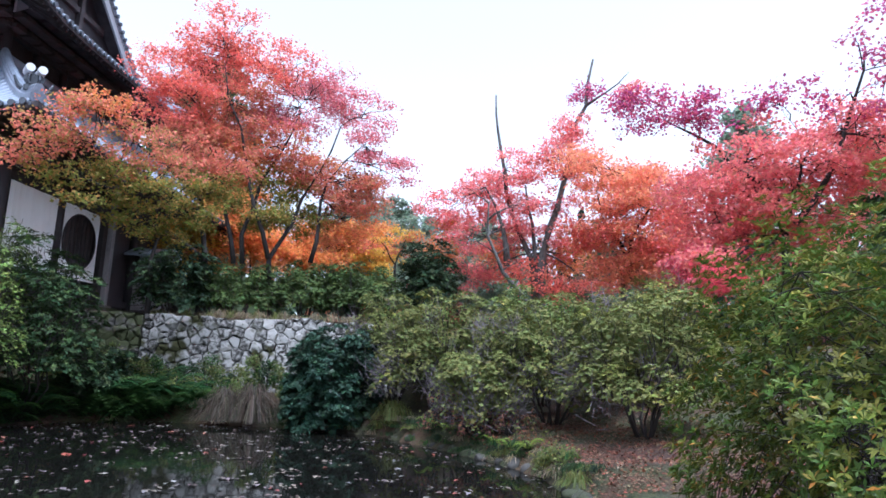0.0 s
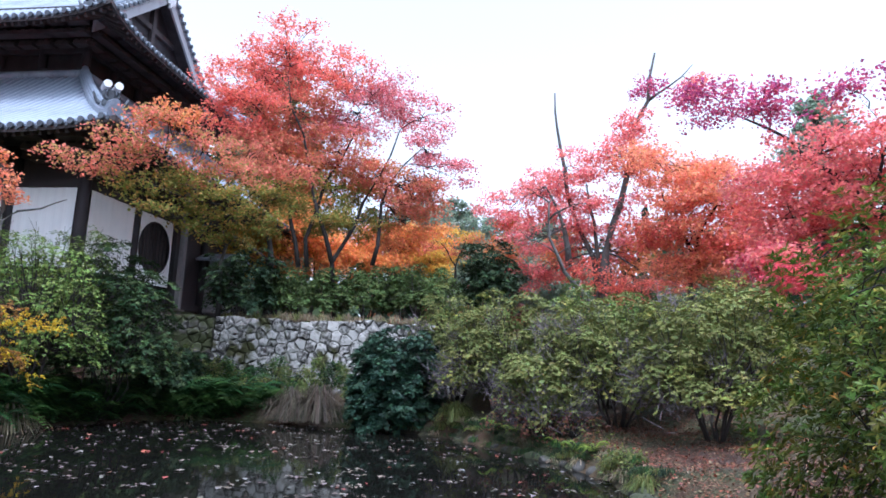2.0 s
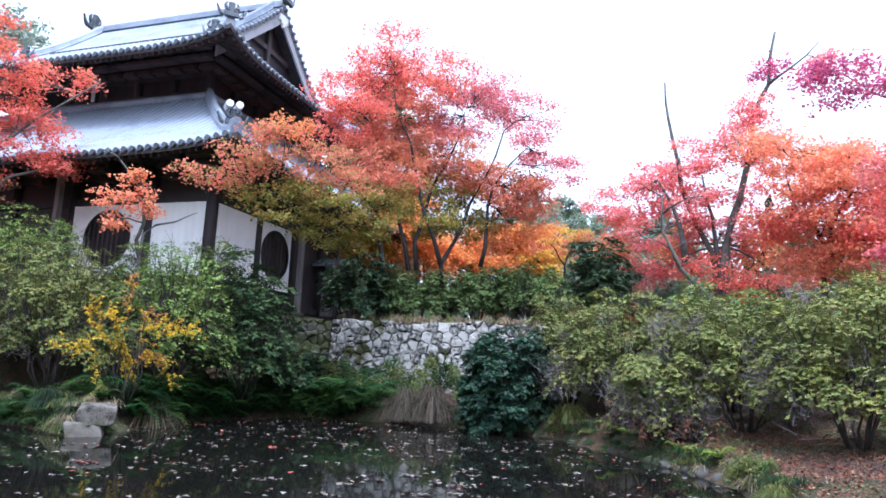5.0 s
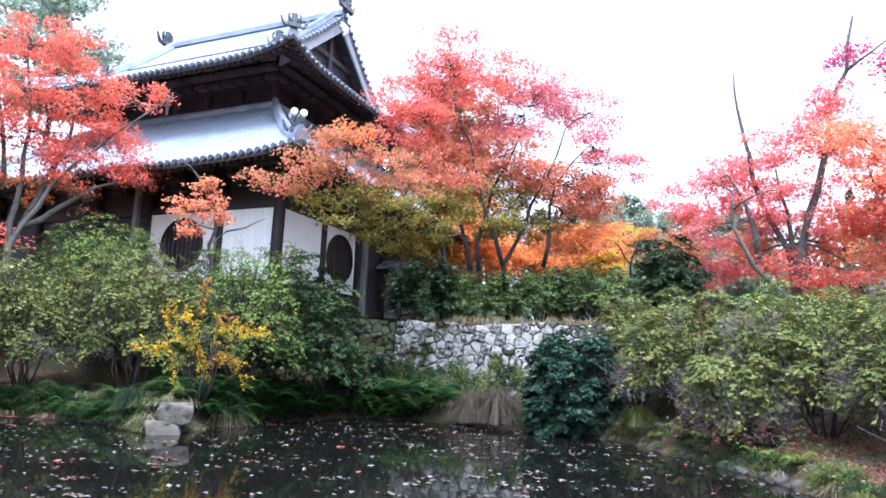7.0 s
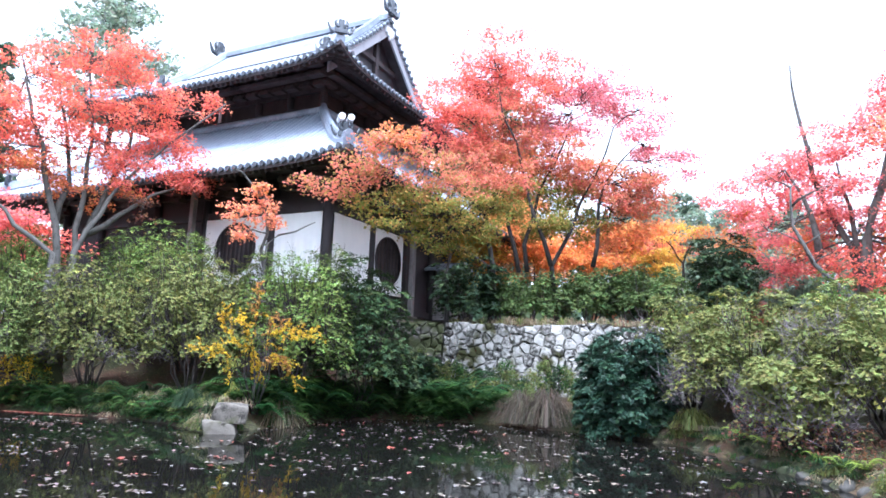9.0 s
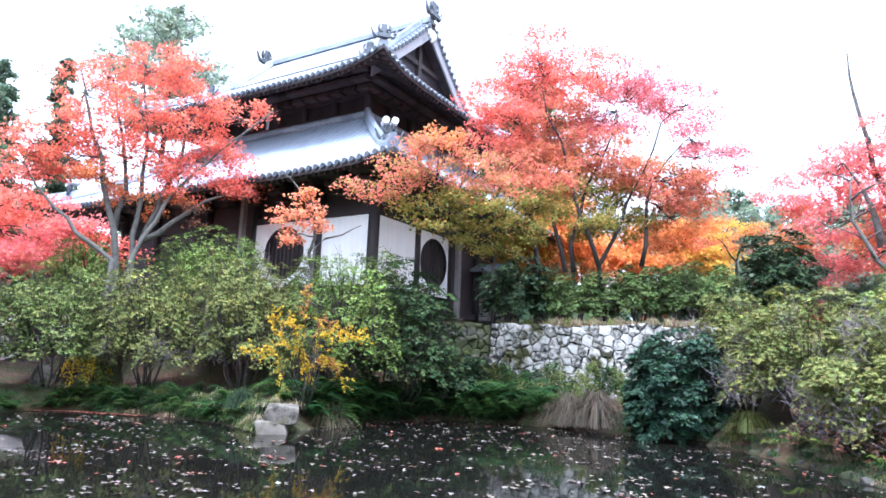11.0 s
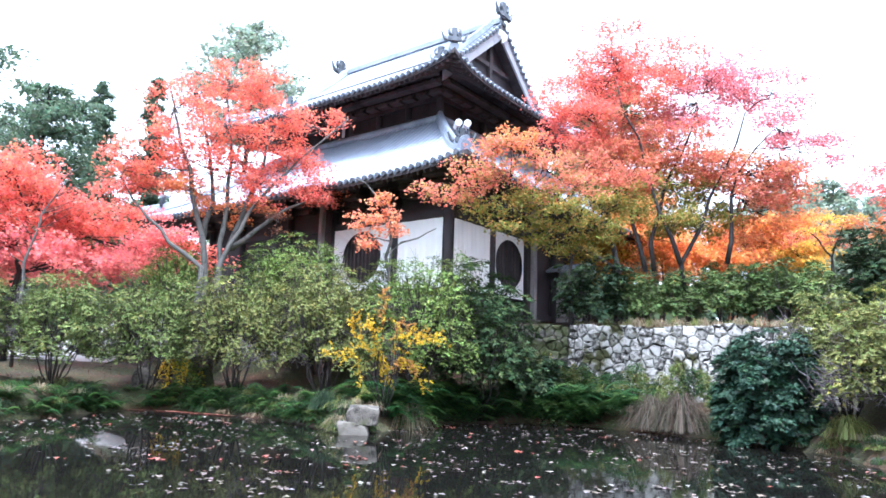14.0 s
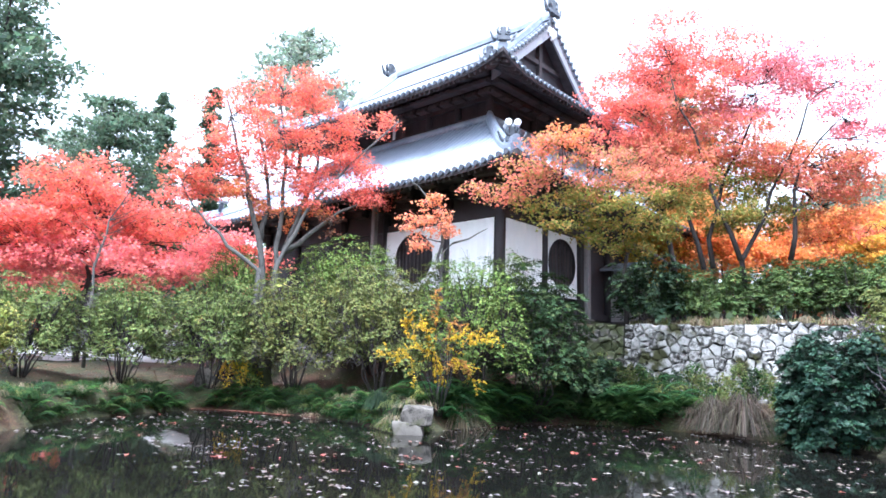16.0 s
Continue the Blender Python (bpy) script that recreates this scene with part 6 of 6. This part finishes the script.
for i in range(22):
    k = i / 21
    rx_, ry_ = (1.75 - 0.1 * k, 8.4 + 2.2 * k) if i < 9 else (1.65 - 2.9 * (i - 9) / 12, 10.6 + 5.0 * (i - 9) / 12)
    off = 0.06 + 0.12 * ((i * 7) % 5) / 5
    rock("small dark stone edging the pond", rx_ + off * 0.8, ry_ + off * 0.4, 0.02, 0.12 + 0.04 * (i % 3), 0.10 + 0.03 * (i % 2), 0.08 + 0.02 * (i % 4), 900 + i, M_EDGE, i * 37)


BANK_GRASS = [(-17.9, 10.0), (-17.2, 8.0), (-16.5, 6.4), (-14.9, 4.5), (-14.3, 2.0)]
rng = np.random.default_rng(79)
for path, count, back in ((BANK_GRASS, 60, 1.8), ([(-10.0, 11.75), (-10.25, 10.7), (-11.4, 11.3), (-13.1, 11.7)], 34, 0.6), (FAR_BANK, 40, 1.2), ([(-10.2, 10.6), (-11.4, 11.2), (-13.1, 11.6), (-14.8, 11.4), (-16.8, 11.0)], 40, 0.15),
                          ([(-1.3, 15.6), (-2.6, 16.4), (-4.2, 17.0), (-7.2, 17.4), (-9.0, 16.6)], 56, 0.3), ([(-1.3, 15.7), (-0.5, 14.4), (0.8, 12.5), (1.6, 10.6), (1.8, 9.0)], 50, 0.3)):
    for x, y in on_bank(rng, path, count, -back if path[0][0] == -1.3 and path[0][1] == 15.7 else back):
        if float(polygon_distance(np.array([x]), np.array([y]), SHORE)[0]) < 0.04:
            x, y = x - 0.3 * (1 if x < -9 else -1), y + 0.1
        if float(polygon_distance(np.array([x]), np.array([y]), SHORE)[0]) < 0.0:
            continue
        grass_clump("short mossy grass tuft on the pond bank", x, y, (0.14 + 0.14 * rng.random()) * (0.6 if x > -2 else 1.0), (0.22 + 0.12 * rng.random()) * (0.6 if x > -2 else 1.0), 46, int(rng.integers(1 << 30)), ("olive", "fern", "hedge", "dull", "straw")[int(rng.integers(5))])

# ---- floating and fallen leaves ----
HUES["float"] = ((0.12, 0.098, 0.084), (0.18, 0.155, 0.138), 0.35)
HUES["float_red"] = ((0.22, 0.06, 0.045), (0.26, 0.13, 0.09), 0.4)


def floating_leaves(count, seed):
    rng = np.random.default_rng(seed)
    cs, cols = [], []
    while len(cs) < count:
        x, y = -18 + 20 * rng.random(), 4.5 + 13 * rng.random()
        if float(polygon_distance(np.array([x]), np.array([y]), SHORE)[0]) > -0.1:
            continue
        f = noise.noise(Vector((x * 0.35, y * 0.5, 2.0))) + 0.35 * noise.noise(Vector((x * 1.1, y * 1.5, 7.0)))
        if rng.random() > 0.55 + 0.6 * f:
            continue
        red = rng.random() < 0.10
        for _ in range(1 + int(rng.exponential(1.5))):
            cs.append((x + rng.normal() * 0.10, y + rng.normal() * 0.05, 0.006 + 0.006 * rng.random()))
            cols.append(leaf_colours(rng, 1, "float_red" if red else "float", 0.35)[0])
    q = leaf_quads(rng, np.array(cs), 0.085, 0.75, 0.97)
    q[:, :, 2] = np.clip(q[:, :, 2], 0.004, 0.03)
    ob = new("floating_leaves", foliage_mesh("floating_leaves", [(q, np.array(cols))], M_FLOAT))
    tagged(ob, "pale and reddish fallen leaves floating on the pond", "leaves", kind="stuff")


floating_leaves(2100, 91)


HUES["fallen"] = ((0.16, 0.045, 0.026), (0.15, 0.095, 0.055), 0.45)


def litter(count, seed):
    rng = np.random.default_rng(seed)
    pts_ = []
    for _ in range(count):
        if rng.random() < 0.45:
            x, y = 0.5 + 4.5 * rng.random(), 7.5 + 8 * rng.random()
        elif rng.random() < 0.5:
            x, y = -23 + 14 * rng.random(), 5 + 9 * rng.random()
        else:
            x, y = -8 + 9 * rng.random(), 20.6 + 3 * rng.random()
        pts_.append((x, y))
    p = np.array(pts_)
    sd = polygon_distance(p[:, 0], p[:, 1], SHORE)
    p = p[sd > 0.08]
    z = ground_height(p[:, 0], p[:, 1]) + 0.02
    c = np.stack([p[:, 0], p[:, 1], z], -1)
    q = leaf_quads(rng, c, 0.042, 0.8, 0.85)
    col = leaf_colours(rng, len(c), "fallen", 0.45)
    ob = new("leaf_litter", foliage_mesh("leaf_litter", [(q, col)], M_FLOAT))
    tagged(ob, "red and brown maple leaves fallen on the earth", "leaves", kind="stuff")
    # a drift of red leaves along the far shore
    n = 900
    k = rng.random(n)
    c = np.stack([-17.75 + 3.0 * k, 10.0 + 1.3 * np.sqrt(k) - 0.05 + rng.normal(size=n) * 0.07, np.full(n, 0.012)], -1)
    q = leaf_quads(rng, c, 0.07, 0.8, 0.97)
    q[:, :, 2] = np.clip(q[:, :, 2], 0.004, 0.03)
    ob = new("leaf_drift", foliage_mesh("leaf_drift", [(q, leaf_colours(rng, n, "float_red", 0.3))], M_FLOAT))
    tagged(ob, "drift of red leaves along the waterline", "leaves", kind="stuff")


litter(30000, 92)


# ---- distant woods all round ----
def woods(seed):
    rng = np.random.default_rng(seed)
    groups = []
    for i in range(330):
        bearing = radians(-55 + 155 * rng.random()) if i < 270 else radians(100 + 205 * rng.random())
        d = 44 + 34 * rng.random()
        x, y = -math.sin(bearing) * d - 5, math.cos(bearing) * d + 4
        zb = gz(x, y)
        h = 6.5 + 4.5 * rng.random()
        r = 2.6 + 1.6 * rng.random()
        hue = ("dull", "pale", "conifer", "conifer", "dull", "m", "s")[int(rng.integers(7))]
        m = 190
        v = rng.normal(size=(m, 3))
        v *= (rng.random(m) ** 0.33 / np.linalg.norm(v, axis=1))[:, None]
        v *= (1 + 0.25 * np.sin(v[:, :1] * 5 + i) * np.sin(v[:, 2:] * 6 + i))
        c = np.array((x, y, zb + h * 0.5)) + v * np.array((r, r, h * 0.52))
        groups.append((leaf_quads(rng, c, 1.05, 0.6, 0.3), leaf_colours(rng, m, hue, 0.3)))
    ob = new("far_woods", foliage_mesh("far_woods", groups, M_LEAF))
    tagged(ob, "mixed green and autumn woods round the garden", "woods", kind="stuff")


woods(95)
